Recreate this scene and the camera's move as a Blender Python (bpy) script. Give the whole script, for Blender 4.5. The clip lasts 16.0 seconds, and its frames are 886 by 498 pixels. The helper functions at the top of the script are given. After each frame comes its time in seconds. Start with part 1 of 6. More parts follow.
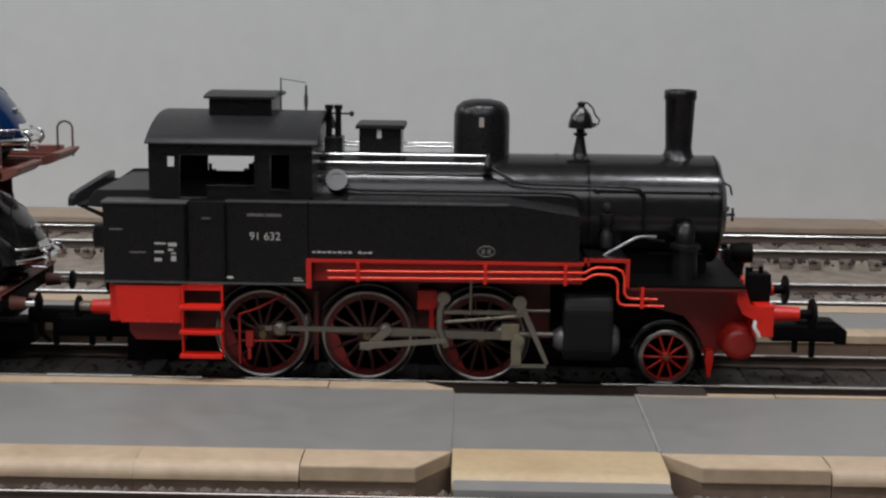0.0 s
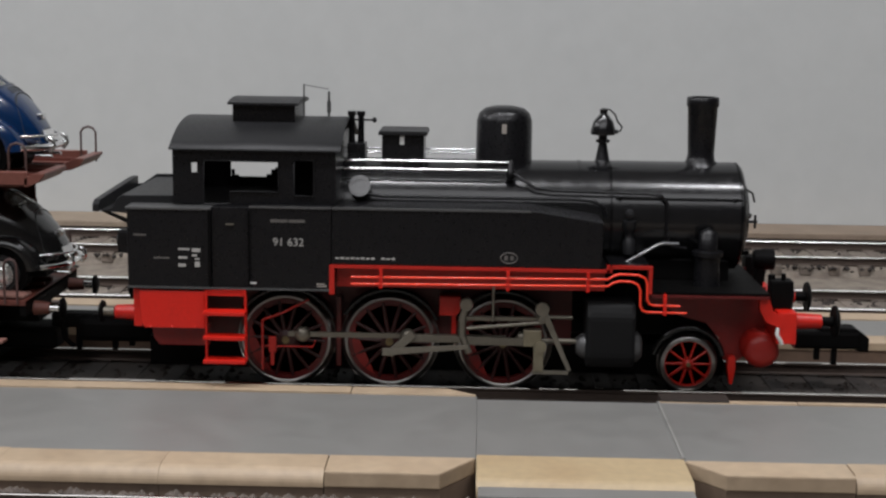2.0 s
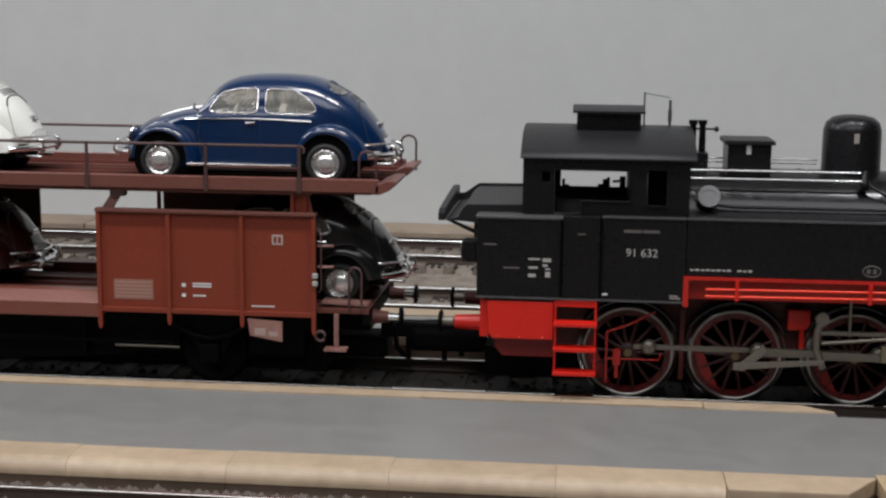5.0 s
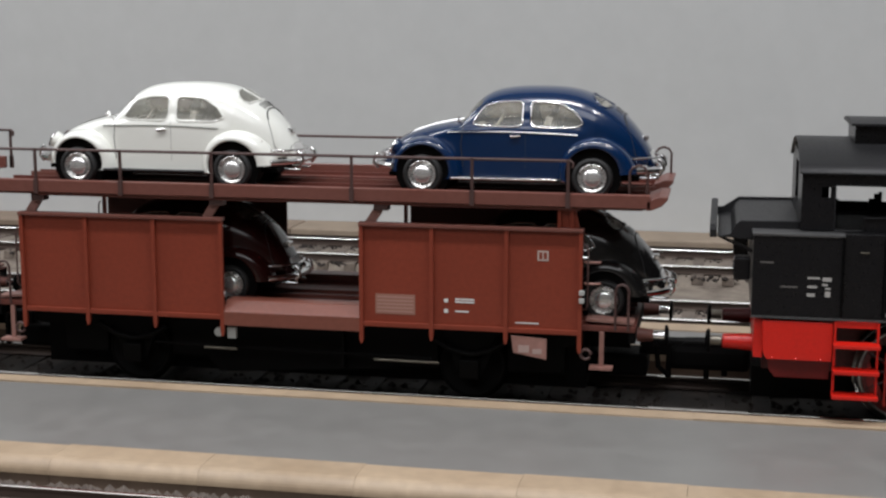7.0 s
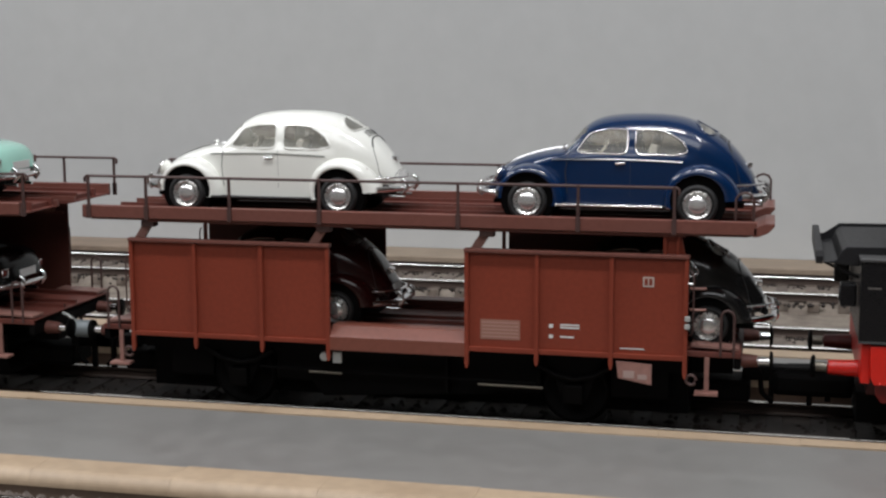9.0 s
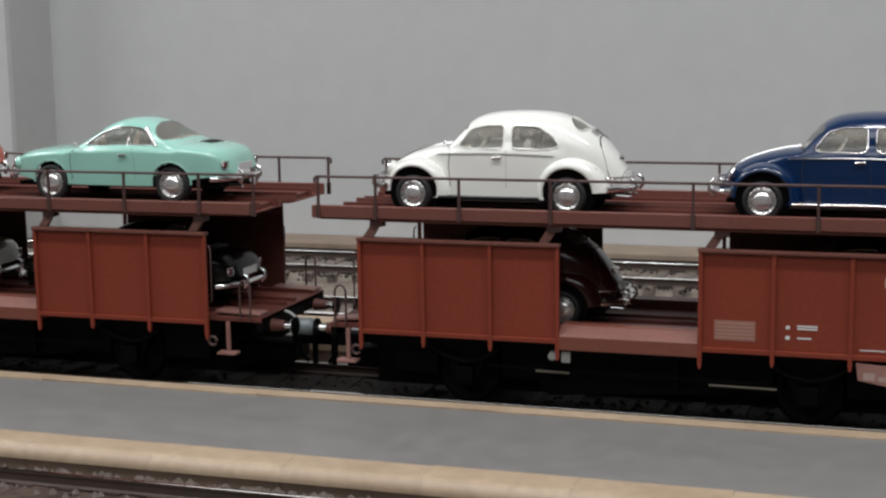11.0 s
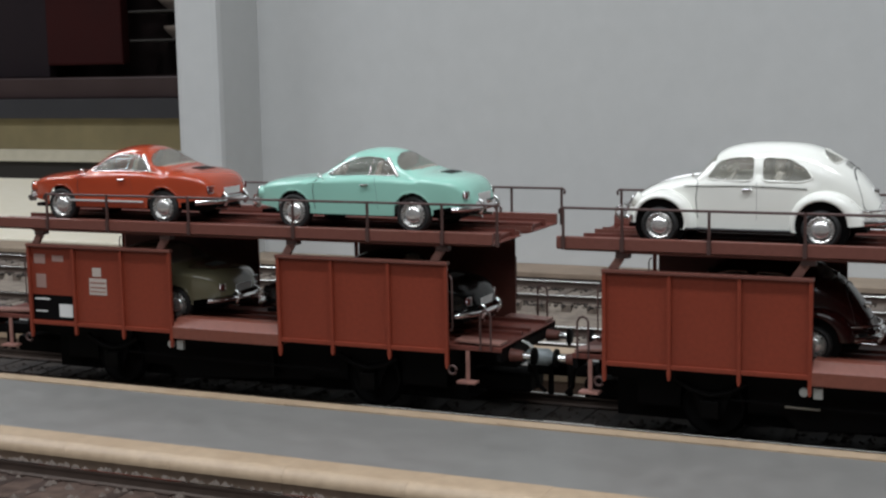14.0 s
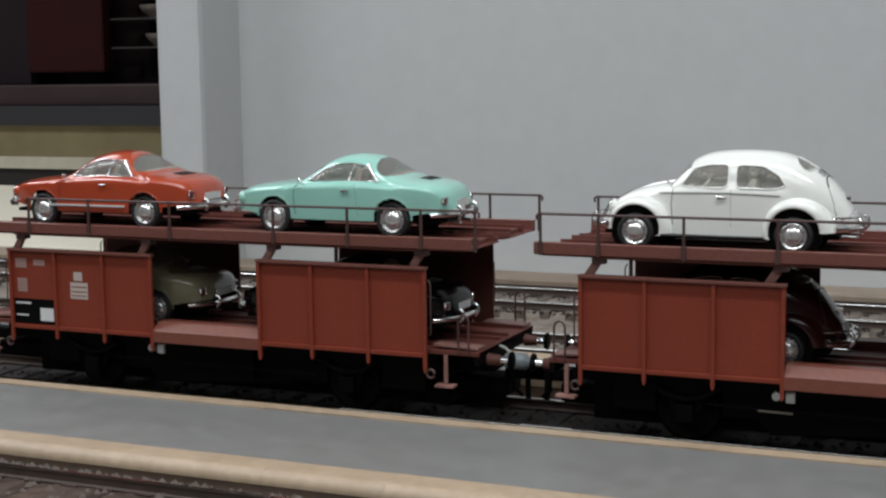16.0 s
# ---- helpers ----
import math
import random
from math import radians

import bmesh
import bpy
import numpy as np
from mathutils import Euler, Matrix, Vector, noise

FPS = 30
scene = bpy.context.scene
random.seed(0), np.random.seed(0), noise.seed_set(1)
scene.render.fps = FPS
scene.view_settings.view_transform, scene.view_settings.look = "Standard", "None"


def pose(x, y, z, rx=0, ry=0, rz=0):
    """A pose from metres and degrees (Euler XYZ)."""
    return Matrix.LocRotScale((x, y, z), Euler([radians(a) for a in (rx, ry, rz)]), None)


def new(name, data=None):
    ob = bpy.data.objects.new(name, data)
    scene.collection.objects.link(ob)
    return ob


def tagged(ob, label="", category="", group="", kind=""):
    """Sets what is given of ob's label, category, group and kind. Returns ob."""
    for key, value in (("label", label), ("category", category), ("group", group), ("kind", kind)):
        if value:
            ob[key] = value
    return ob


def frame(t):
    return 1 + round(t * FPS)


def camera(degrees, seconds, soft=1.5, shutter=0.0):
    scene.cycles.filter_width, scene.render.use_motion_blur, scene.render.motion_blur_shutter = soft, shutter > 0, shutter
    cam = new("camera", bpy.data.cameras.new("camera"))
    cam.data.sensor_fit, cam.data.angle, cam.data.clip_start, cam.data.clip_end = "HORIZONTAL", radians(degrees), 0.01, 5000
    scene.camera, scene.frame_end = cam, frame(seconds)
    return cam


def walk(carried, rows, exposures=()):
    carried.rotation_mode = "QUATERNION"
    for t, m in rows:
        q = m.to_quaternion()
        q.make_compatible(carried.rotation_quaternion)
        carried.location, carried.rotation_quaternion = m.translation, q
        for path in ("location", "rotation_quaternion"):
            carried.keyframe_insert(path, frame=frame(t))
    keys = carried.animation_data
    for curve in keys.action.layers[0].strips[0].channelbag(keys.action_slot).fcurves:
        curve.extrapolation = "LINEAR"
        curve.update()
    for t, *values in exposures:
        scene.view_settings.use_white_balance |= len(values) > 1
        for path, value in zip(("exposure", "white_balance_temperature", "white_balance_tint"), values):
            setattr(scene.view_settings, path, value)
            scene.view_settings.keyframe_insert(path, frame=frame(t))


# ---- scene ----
cam = camera(35.0, 16.0, soft=2.4)
PATH = [
    (0.0, -0.00890, -0.64475, 0.16791, 1.037, -9.895, -0.730),
    (0.5, -0.00998, -0.64452, 0.16919, 1.655, -10.007, -0.701),
    (1.0, -0.00966, -0.64540, 0.16831, 1.417, -9.860, -0.689),
    (1.5, -0.01078, -0.64551, 0.16913, 1.464, -9.823, -0.787),
    (2.0, -0.01353, -0.64579, 0.16928, 1.552, -9.761, -0.798),
    (2.5, -0.01909, -0.64660, 0.16821, 3.063, -9.522, -0.547),
    (3.0, -0.02759, -0.64673, 0.16604, 4.413, -9.293, -0.485),
    (5.5, -0.14138, -0.63801, 0.16562, 7.061, -9.338, -0.735),
    (6.0, -0.15763, -0.63384, 0.16562, 9.170, -9.377, -0.370),
    (6.5, -0.17170, -0.63568, 0.17039, 10.179, -9.695, -0.160),
    (7.0, -0.17968, -0.63697, 0.17190, 11.261, -9.526, -0.112),
    (7.5, -0.18827, -0.64106, 0.17339, 12.043, -9.010, -0.211),
    (8.0, -0.19097, -0.64357, 0.17294, 12.095, -8.651, -0.215),
    (10.5, -0.23982, -0.66088, 0.17595, 16.644, -8.597, 0.768),
    (11.0, -0.25374, -0.66406, 0.17772, 17.806, -8.782, 0.811),
    (11.5, -0.26452, -0.66476, 0.17554, 18.985, -8.807, 0.956),
    (12.0, -0.27308, -0.66378, 0.17498, 20.215, -8.971, 0.970),
    (12.5, -0.27979, -0.66357, 0.17411, 21.151, -8.992, 1.131),
    (13.0, -0.29045, -0.66756, 0.17902, 22.499, -9.001, 1.208),
    (13.5, -0.29554, -0.67392, 0.18077, 23.428, -8.360, 1.231),
    (14.0, -0.29527, -0.67925, 0.18108, 24.015, -7.635, 1.089),
    (14.5, -0.29719, -0.68438, 0.18243, 23.665, -7.530, 0.963),
    (15.0, -0.29739, -0.68842, 0.17892, 23.601, -7.172, 0.789),
    (15.5, -0.29280, -0.68549, 0.18083, 23.762, -7.515, 0.896),
    (16.0, -0.29084, -0.68647, 0.17971, 23.277, -7.236, 0.758),
]
walk(cam, [(t, pose(x, y, z, 90 + pitch, roll, yaw)) for t, x, y, z, yaw, pitch, roll in PATH],
     [(0.0, 0.05, 6500, 10), (7.0, 0.06, 6500, 10), (8.0, 0.03, 6500, 10), (10.5, -0.06, 6500, 10), (12.5, -0.08, 6450, 10), (14.5, -0.10, 6280, 7), (16.0, -0.11, 6280, 7)])

# ---- light: a closed room with a row of ceiling lamps and two added fills ----
world = bpy.data.worlds.new("room_air")
world.use_nodes = True
world.node_tree.nodes["Background"].inputs[0].default_value = (0.8, 0.85, 1.0, 1)
world.node_tree.nodes["Background"].inputs[1].default_value = 0.02
scene.world = world
scene.view_settings.exposure = 0.0


def overhead_light(x, y, z, sx, sy, watts, colour=(0.945, 0.95, 0.985)):
    d = bpy.data.lights.new("overhead_light", "AREA")
    d.shape, d.size, d.size_y, d.energy, d.color = "RECTANGLE", sx, sy, watts, colour
    o = new("overhead_light", d)
    o.location = (x, y, z)
    return o


for lamp_x, lamp_w, lamp_long, lamp_wide in ((-2.15, 20.0, 1.1, 0.30), (-0.92, 6.4, 0.45, 0.10), (-0.22, 8.9, 0.45, 0.10), (0.48, 9.1, 0.45, 0.10)):
    overhead_light(lamp_x, -0.45, 1.45, lamp_long, lamp_wide, lamp_w)
# Broad unseen fill added to brighten the sides that face the viewer.
overhead_light(-0.35, -1.7, 1.45, 2.6, 1.3, 28)
# Unseen lamp added to lift the table beyond the wall.
overhead_light(-2.4, 0.75, 1.45, 1.2, 0.12, 12)


# ---- materials ----
def mat(name, colour, rough=0.5, metal=0.0, grain=0.0, scale=400.0, wear=0.0, wear_scale=40.0, wear_to=None, bump=0.0, coat=0.0, spec=0.5, obj=0.0):
    """A procedural paint, plastic, metal or stone: two scales of colour change, bump and uneven gloss."""
    m = bpy.data.materials.new(name)
    m.use_nodes = True
    t = m.node_tree
    n, k = t.nodes, t.links
    b = n["Principled BSDF"]
    b.inputs["Roughness"].default_value, b.inputs["Metallic"].default_value = rough, metal
    b.inputs["Coat Weight"].default_value, b.inputs["Coat Roughness"].default_value = coat, 0.06
    b.inputs["Specular IOR Level"].default_value = spec
    b.inputs["Base Color"].default_value = (*colour, 1)
    co = n.new("ShaderNodeTexCoord")

    def noise_at(sc, detail=4.0):
        x = n.new("ShaderNodeTexNoise")
        x.inputs["Scale"].default_value, x.inputs["Detail"].default_value = sc, detail
        k.new(co.outputs["Object"], x.inputs["Vector"])
        return x

    def blend(kind, fac, a, c):
        x = n.new("ShaderNodeMix")
        x.data_type, x.blend_type = "RGBA", kind
        for socket, value in ((x.inputs[0], fac), (x.inputs[6], a), (x.inputs[7], c)):
            if isinstance(value, bpy.types.NodeSocket):
                k.new(value, socket)
            else:
                socket.default_value = value
        return x.outputs[2]

    last = (*colour, 1)
    if wear:
        w = noise_at(wear_scale, 6.0)
        r = n.new("ShaderNodeMapRange")
        r.inputs[1].default_value, r.inputs[2].default_value, r.inputs[4].default_value = 0.42, 0.72, wear
        k.new(w.outputs[0], r.inputs[0])
        last = blend("MIX", r.outputs[0], last, (*(wear_to or tuple(c * 0.5 for c in colour)), 1))
    if grain:
        g = noise_at(scale, 3.0)
        last = blend("OVERLAY", grain, last, g.outputs[0])
        rr = n.new("ShaderNodeMapRange")
        rr.inputs[3].default_value, rr.inputs[4].default_value = max(0.02, rough - 0.12), min(1.0, rough + 0.12)
        k.new(g.outputs[0], rr.inputs[0])
        k.new(rr.outputs[0], b.inputs["Roughness"])
        if bump:
            u = n.new("ShaderNodeBump")
            u.inputs["Strength"].default_value, u.inputs["Distance"].default_value = bump, 0.0006
            k.new(g.outputs[0], u.inputs["Height"])
            k.new(u.outputs[0], b.inputs["Normal"])
    if obj:
        oi = n.new("ShaderNodeObjectInfo")
        hv = n.new("ShaderNodeHueSaturation")
        mr = n.new("ShaderNodeMapRange")
        mr.inputs[3].default_value, mr.inputs[4].default_value = 1 - obj, 1 + obj
        k.new(oi.outputs["Random"], mr.inputs[0])
        k.new(mr.outputs[0], hv.inputs["Value"])
        if isinstance(last, bpy.types.NodeSocket):
            k.new(last, hv.inputs["Color"])
        else:
            hv.inputs["Color"].default_value = last
        last = hv.outputs[0]
    if isinstance(last, bpy.types.NodeSocket):
        k.new(last, b.inputs["Base Color"])
    return m


LOCO_BLACK = mat("loco_black", (0.0058, 0.0057, 0.0066), 0.30, grain=0.25, scale=900, bump=0.08, wear=0.25, wear_scale=60, wear_to=(0.0090, 0.0085, 0.0090), spec=0.30)
LOCO_GREY = mat("roof_black", (0.0105, 0.0105, 0.0115), 0.45, grain=0.2, scale=900, bump=0.06, spec=0.32)
BOILER = mat("boiler_black", (0.0062, 0.0062, 0.0068), 0.20, grain=0.1, scale=300, wear=0.25, wear_scale=60, wear_to=(0.0095, 0.009, 0.009), spec=0.44, coat=0.08)
LOCO_RED = mat("loco_red", (0.57, 0.0125, 0.0055), 0.38, grain=0.2, scale=700, wear=0.3, wear_scale=70, wear_to=(0.44, 0.010, 0.005))
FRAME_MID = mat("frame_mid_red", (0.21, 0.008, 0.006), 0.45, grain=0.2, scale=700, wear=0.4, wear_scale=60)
# Brighter than the frame red: the pipes' highlights go into the base colour.
PIPE_RED = mat("pipe_red", (0.85, 0.05, 0.022), 0.25)
CYLINDER = mat("cylinder_black", (0.006, 0.006, 0.0062), 0.6, grain=0.2, scale=700, spec=0.15)
VALANCE_RED = mat("valance_red", (0.42, 0.015, 0.009), 0.35, grain=0.2, scale=700, wear=0.3, wear_scale=70)
NAME_GREY = mat("faint_print", (0.085, 0.078, 0.072), 0.6, grain=0.3, scale=900)
DULL_STEEL = mat("dull_steel", (0.10, 0.10, 0.10), 0.45, 0.5, grain=0.2, scale=500)
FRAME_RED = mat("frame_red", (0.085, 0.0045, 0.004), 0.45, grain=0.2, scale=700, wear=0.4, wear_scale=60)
STEEL = mat("rod_steel", (0.20, 0.182, 0.148), 0.42, 0.7, grain=0.2, scale=600)
TYRE_STEEL = mat("tyre_steel", (0.32, 0.31, 0.30), 0.28, 1.0)
CHROME = mat("chrome", (0.85, 0.85, 0.85), 0.12, 1.0)
BRASSY = mat("axle_brass", (0.22, 0.17, 0.09), 0.4, 0.8)
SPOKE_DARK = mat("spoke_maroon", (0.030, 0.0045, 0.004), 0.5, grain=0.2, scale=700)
WAGON = mat("wagon_brown", (0.195, 0.0345, 0.0170), 0.45, grain=0.2, scale=500, bump=0.06, wear=0.35, wear_scale=30, wear_to=(0.145, 0.027, 0.014), spec=0.35)
# Darker copy of the wagon brown, with shade put into the colour.
WAGON_DARK = mat("wagon_shade_brown", (0.10, 0.03, 0.02), 0.6, grain=0.25, scale=400)
DECK = mat("deck_brown", (0.12, 0.03, 0.02), 0.55, grain=0.3, scale=350, wear=0.35, wear_scale=45, wear_to=(0.075, 0.022, 0.016))
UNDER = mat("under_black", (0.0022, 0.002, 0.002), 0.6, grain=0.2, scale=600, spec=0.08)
DECK_EDGE = mat("deck_edge_brown", (0.150, 0.056, 0.043), 0.36, grain=0.2, scale=400, wear=0.4, wear_scale=40, wear_to=(0.14, 0.045, 0.032))
RAILING = mat("railing_brown", (0.06, 0.03, 0.026), 0.5, grain=0.2, scale=500)
WHITE_PRINT = mat("white_print", (0.62, 0.62, 0.6), 0.6)
GREY_PRINT = mat("grey_print", (0.3, 0.27, 0.24), 0.6)
RAIL = mat("rail_steel", (0.78, 0.77, 0.75), 0.2, 1.0, grain=0.15, scale=300)
MAIN_RAIL = mat("worn_rail", (0.48, 0.46, 0.43), 0.035, 1.0, wear=0.5, wear_scale=14, wear_to=(0.22, 0.20, 0.18))
FRONT_RAIL = mat("front_rail_steel", (0.60, 0.57, 0.54), 0.10, 1.0, grain=0.15, scale=300)
RAIL_SIDE = mat("rail_side", (0.05, 0.034, 0.026), 0.6, grain=0.3, scale=300)
SLEEPER = mat("sleeper_brown", (0.050, 0.034, 0.028), 0.85, grain=0.5, scale=220, bump=0.5, wear=0.7, wear_scale=70, wear_to=(0.105, 0.074, 0.060), obj=0.25, spec=0.15)
# Main track sleepers and ballast: dark, with the train's shadow put into the colours.
DARK_SLEEPER = mat("sleeper_dark_shaded", (0.020, 0.0145, 0.012), 0.8, grain=0.4, scale=300, bump=0.3, wear=0.5, wear_scale=60, wear_to=(0.034, 0.026, 0.021), obj=0.25)
PALE_SLEEPER = mat("sleeper_pale", (0.15, 0.122, 0.10), 0.8, grain=0.5, scale=260, bump=0.4, wear=0.8, wear_scale=45, wear_to=(0.065, 0.05, 0.042), obj=0.2)
DARK_BED = mat("ballast_dark_shaded", (0.036, 0.028, 0.023), 0.95, grain=0.6, scale=260, bump=0.8, wear=0.6, wear_scale=90, wear_to=(0.014, 0.011, 0.009))
BALLAST = mat("ballast", (0.095, 0.066, 0.053), 0.95, grain=0.6, scale=260, bump=0.9, wear=0.9, wear_scale=130, wear_to=(0.030, 0.020, 0.017), spec=0.1)
STONE = mat("ballast_stone", (0.135, 0.112, 0.097), 0.95, grain=0.5, scale=500, obj=0.3, spec=0.1)
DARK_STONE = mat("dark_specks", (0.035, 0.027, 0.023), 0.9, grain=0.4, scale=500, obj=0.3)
BED = mat("bed_beige", (0.235, 0.20, 0.162), 0.85, grain=0.5, scale=300, bump=0.5, wear=0.75, wear_scale=75, wear_to=(0.105, 0.08, 0.066))
SLAB = mat("platform_grey", (0.189, 0.186, 0.176), 0.42, grain=0.12, scale=90, wear=0.35, wear_scale=5, wear_to=(0.163, 0.161, 0.153))
KERB = mat("kerb_tan", (0.405, 0.308, 0.21), 0.5, grain=0.2, scale=200, wear=0.5, wear_scale=32, wear_to=(0.29, 0.205, 0.13), obj=0.05)
# Kerb sides: stain and side shade both go into these darker browns.
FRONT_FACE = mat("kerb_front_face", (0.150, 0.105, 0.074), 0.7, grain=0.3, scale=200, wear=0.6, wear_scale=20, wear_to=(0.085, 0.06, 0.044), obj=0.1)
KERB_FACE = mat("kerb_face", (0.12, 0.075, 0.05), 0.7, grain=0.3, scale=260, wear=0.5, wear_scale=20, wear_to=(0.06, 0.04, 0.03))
WALL = mat("wall_paint", (0.52, 0.53, 0.52), 0.8, grain=0.06, scale=60, wear=0.3, wear_scale=3, wear_to=(0.46, 0.475, 0.48))


# ---- building tools ----
class Shape:
    """Gathers primitives in one bmesh."""

    def __init__(self):
        self.bm = bmesh.new()

    def faces(self, verts, polys, smooth=False):
        vs = [self.bm.verts.new(v) for v in verts]
        for p in polys:
            try:
                f = self.bm.faces.new([vs[i] for i in p])
                f.smooth = smooth
            except ValueError:
                pass
        return vs

    def box(self, x0, x1, y0, y1, z0, z1, bevel=0.0):
        v = [(x, y, z) for x in (x0, x1) for y in (y0, y1) for z in (z0, z1)]
        vs = self.faces(v, [(0, 1, 3, 2), (4, 6, 7, 5), (0, 4, 5, 1), (2, 3, 7, 6), (0, 2, 6, 4), (1, 5, 7, 3)])
        if bevel:
            es = {e for w in vs for e in w.link_edges}
            bmesh.ops.bevel(self.bm, geom=list(es), offset=bevel, segments=2, affect="EDGES", profile=0.6)
        return self

    def ring(self, rings, closed=True, smooth=True, caps=True):
        """Skins a list of rings of points."""
        n = len(rings[0])
        vs = [[self.bm.verts.new(p) for p in r] for r in rings]
        m = n if closed else n - 1
        for a, b in zip(vs, vs[1:]):
            for i in range(m):
                j = (i + 1) % n
                try:
                    f = self.bm.faces.new((a[i], a[j], b[j], b[i]))
                    f.smooth = smooth
                except ValueError:
                    pass
        if caps and closed:
            for r in (vs[0][::-1], vs[-1]):
                try:
                    self.bm.faces.new(r)
                except ValueError:
                    pass
        return self

    def rod(self, p, q, r, r2=None, seg=12, smooth=True):
        p, q = Vector(p), Vector(q)
        d = (q - p).normalized()
        u = d.orthogonal().normalized()
        w = d.cross(u)
        r2 = r if r2 is None else r2
        ang = [2 * math.pi * i / seg for i in range(seg)]
        return self.ring([[c + (u * math.cos(a) + w * math.sin(a)) * s for a in ang] for c, s in ((p, r), (q, r2))], smooth=smooth)

    def tube(self, pts, r, seg=8):
        """A bent pipe through the points."""
        pts = [Vector(p) for p in pts]
        rings, u = [], None
        for i, p in enumerate(pts):
            a = pts[max(i - 1, 0)]
            b = pts[min(i + 1, len(pts) - 1)]
            d = (b - a).normalized()
            u = d.orthogonal().normalized() if u is None else (u - d * u.dot(d)).normalized()
            w = d.cross(u)
            rings.append([p + (u * math.cos(2 * math.pi * k / seg) + w * math.sin(2 * math.pi * k / seg)) * r for k in range(seg)])
        return self.ring(rings)

    def lathe(self, centre, axis, profile, seg=32):
        """Turns (distance along the axis, radius) pairs about an axis."""
        c, d = Vector(centre), Vector(axis).normalized()
        u = d.orthogonal().normalized()
        w = d.cross(u)
        ang = [2 * math.pi * i / seg for i in range(seg)]
        return self.ring([[c + d * h + (u * math.cos(a) + w * math.sin(a)) * max(r, 1e-6) for a in ang] for h, r in profile])

    def prism(self, poly, y0, y1, plane="xz", bevel=0.0):
        """A polygon pushed out along the axis that its plane lacks."""
        def at(a, b, h):
            return {"xz": (a, h, b), "xy": (a, b, h), "yz": (h, a, b)}[plane]
        n = len(poly)
        v = [at(a, b, y0) for a, b in poly] + [at(a, b, y1) for a, b in poly]
        vs = self.faces(v, [tuple(range(n)), tuple(range(2 * n - 1, n - 1, -1))] + [(i, n + i, n + (i + 1) % n, (i + 1) % n) for i in range(n)])
        if bevel:
            es = {e for w in vs for e in w.link_edges}
            bmesh.ops.bevel(self.bm, geom=list(es), offset=bevel, segments=2, affect="EDGES", profile=0.6)
        return self

    def plate(self, xs, zs, holes, y0, y1):
        """An upright sheet with rectangular holes: xs, zs its grid lines; holes: cells left open."""
        vs = {}

        def at(i, j, y):
            if (i, j, y) not in vs:
                vs[i, j, y] = self.bm.verts.new((xs[i], y, zs[j]))
            return vs[i, j, y]
        solid = {(i, j) for i in range(len(xs) - 1) for j in range(len(zs) - 1)} - set(holes)
        for i, j in solid:
            for y in (y0, y1):
                self.bm.faces.new([at(i, j, y), at(i + 1, j, y), at(i + 1, j + 1, y), at(i, j + 1, y)])
            for (a, c), (p, q) in (((i - 1, j), ((i, j), (i, j + 1))), ((i + 1, j), ((i + 1, j), (i + 1, j + 1))), ((i, j - 1), ((i, j), (i + 1, j))), ((i, j + 1), ((i, j + 1), (i + 1, j + 1)))):
                if (a, c) not in solid:
                    self.bm.faces.new([at(*p, y0), at(*q, y0), at(*q, y1), at(*p, y1)])
        return self

    def mesh(self, name):
        bmesh.ops.recalc_face_normals(self.bm, faces=self.bm.faces[:])
        for e in self.bm.edges:
            if len(e.link_faces) == 2 and e.calc_face_angle(0.0) > 1.1:
                e.smooth = False
        me = bpy.data.meshes.new(name)
        self.bm.to_mesh(me)
        self.bm.free()
        return me


def part(name, sh, material, parent=None, label=""):
    me = sh.mesh(name)
    me.materials.append(material)
    o = new(name, me)
    if parent:
        o.parent = parent
    if label:
        o["label"] = label
    return o


def thing(name, label, category, group="", at=(0, 0, 0)):
    o = new(name)
    o.empty_display_size = 0.02
    o.location = at
    return tagged(o, label, category, group)


def structure(name, sh, material, label="", category=""):
    return tagged(part(name, sh, material), label, category, "", "structure")


def arc(cx, cz, r, a0, a1, n):
    return [(cx + r * math.cos(radians(a0 + (a1 - a0) * i / n)), cz + r * math.sin(radians(a0 + (a1 - a0) * i / n))) for i in range(n + 1)]


# ---- setting: base board, tracks, platforms, wall ----
X0, X1 = -2.2, 1.1
Z_BED = -0.0125
room_floor = structure("floor", Shape().box(-4.5, 3.5, -3.5, 3.2, -0.92, -0.90), mat("room_floor", (0.12, 0.10, 0.085), 0.5, grain=0.3, scale=20), "dark brown room floor under the layout", "floor")
structure("ceiling", Shape().box(-4.5, 3.5, -3.5, 3.2, 1.5, 1.52), mat("ceiling_paint", (0.55, 0.54, 0.52), 0.9, grain=0.1, scale=20), "plain off-white room ceiling", "ceiling")
ROOMWALL = mat("room_wall", (0.22, 0.20, 0.18), 0.9, grain=0.15, scale=12, wear=0.3, wear_scale=2)
structure("wall_south", Shape().box(-4.5, 3.5, -3.52, -3.5, -0.9, 1.5), ROOMWALL, "plain dim room wall", "wall")
structure("wall_east", Shape().box(3.5, 3.52, -3.5, 3.2, -0.9, 1.5), ROOMWALL, "plain dim room wall", "wall")
structure("wall_west", Shape().box(-4.52, -4.5, -3.5, 3.2, -0.9, 1.5), ROOMWALL, "plain dim room wall", "wall")
structure("wall_north", Shape().box(-4.5, 3.5, 3.2, 3.22, -0.9, 1.5), ROOMWALL, "plain dim room wall", "wall")
structure("baseboard_top", Shape().box(X0, X1, -0.46, 0.49, -0.06, Z_BED - 0.001), BED, "beige scenic base board under the tracks", "baseboard")
structure("layout_plinth", Shape().box(X0 + 0.05, X1 - 0.05, -0.42, 0.485, -0.9, -0.06), ROOMWALL, "plain dark front below the base board", "plinth")
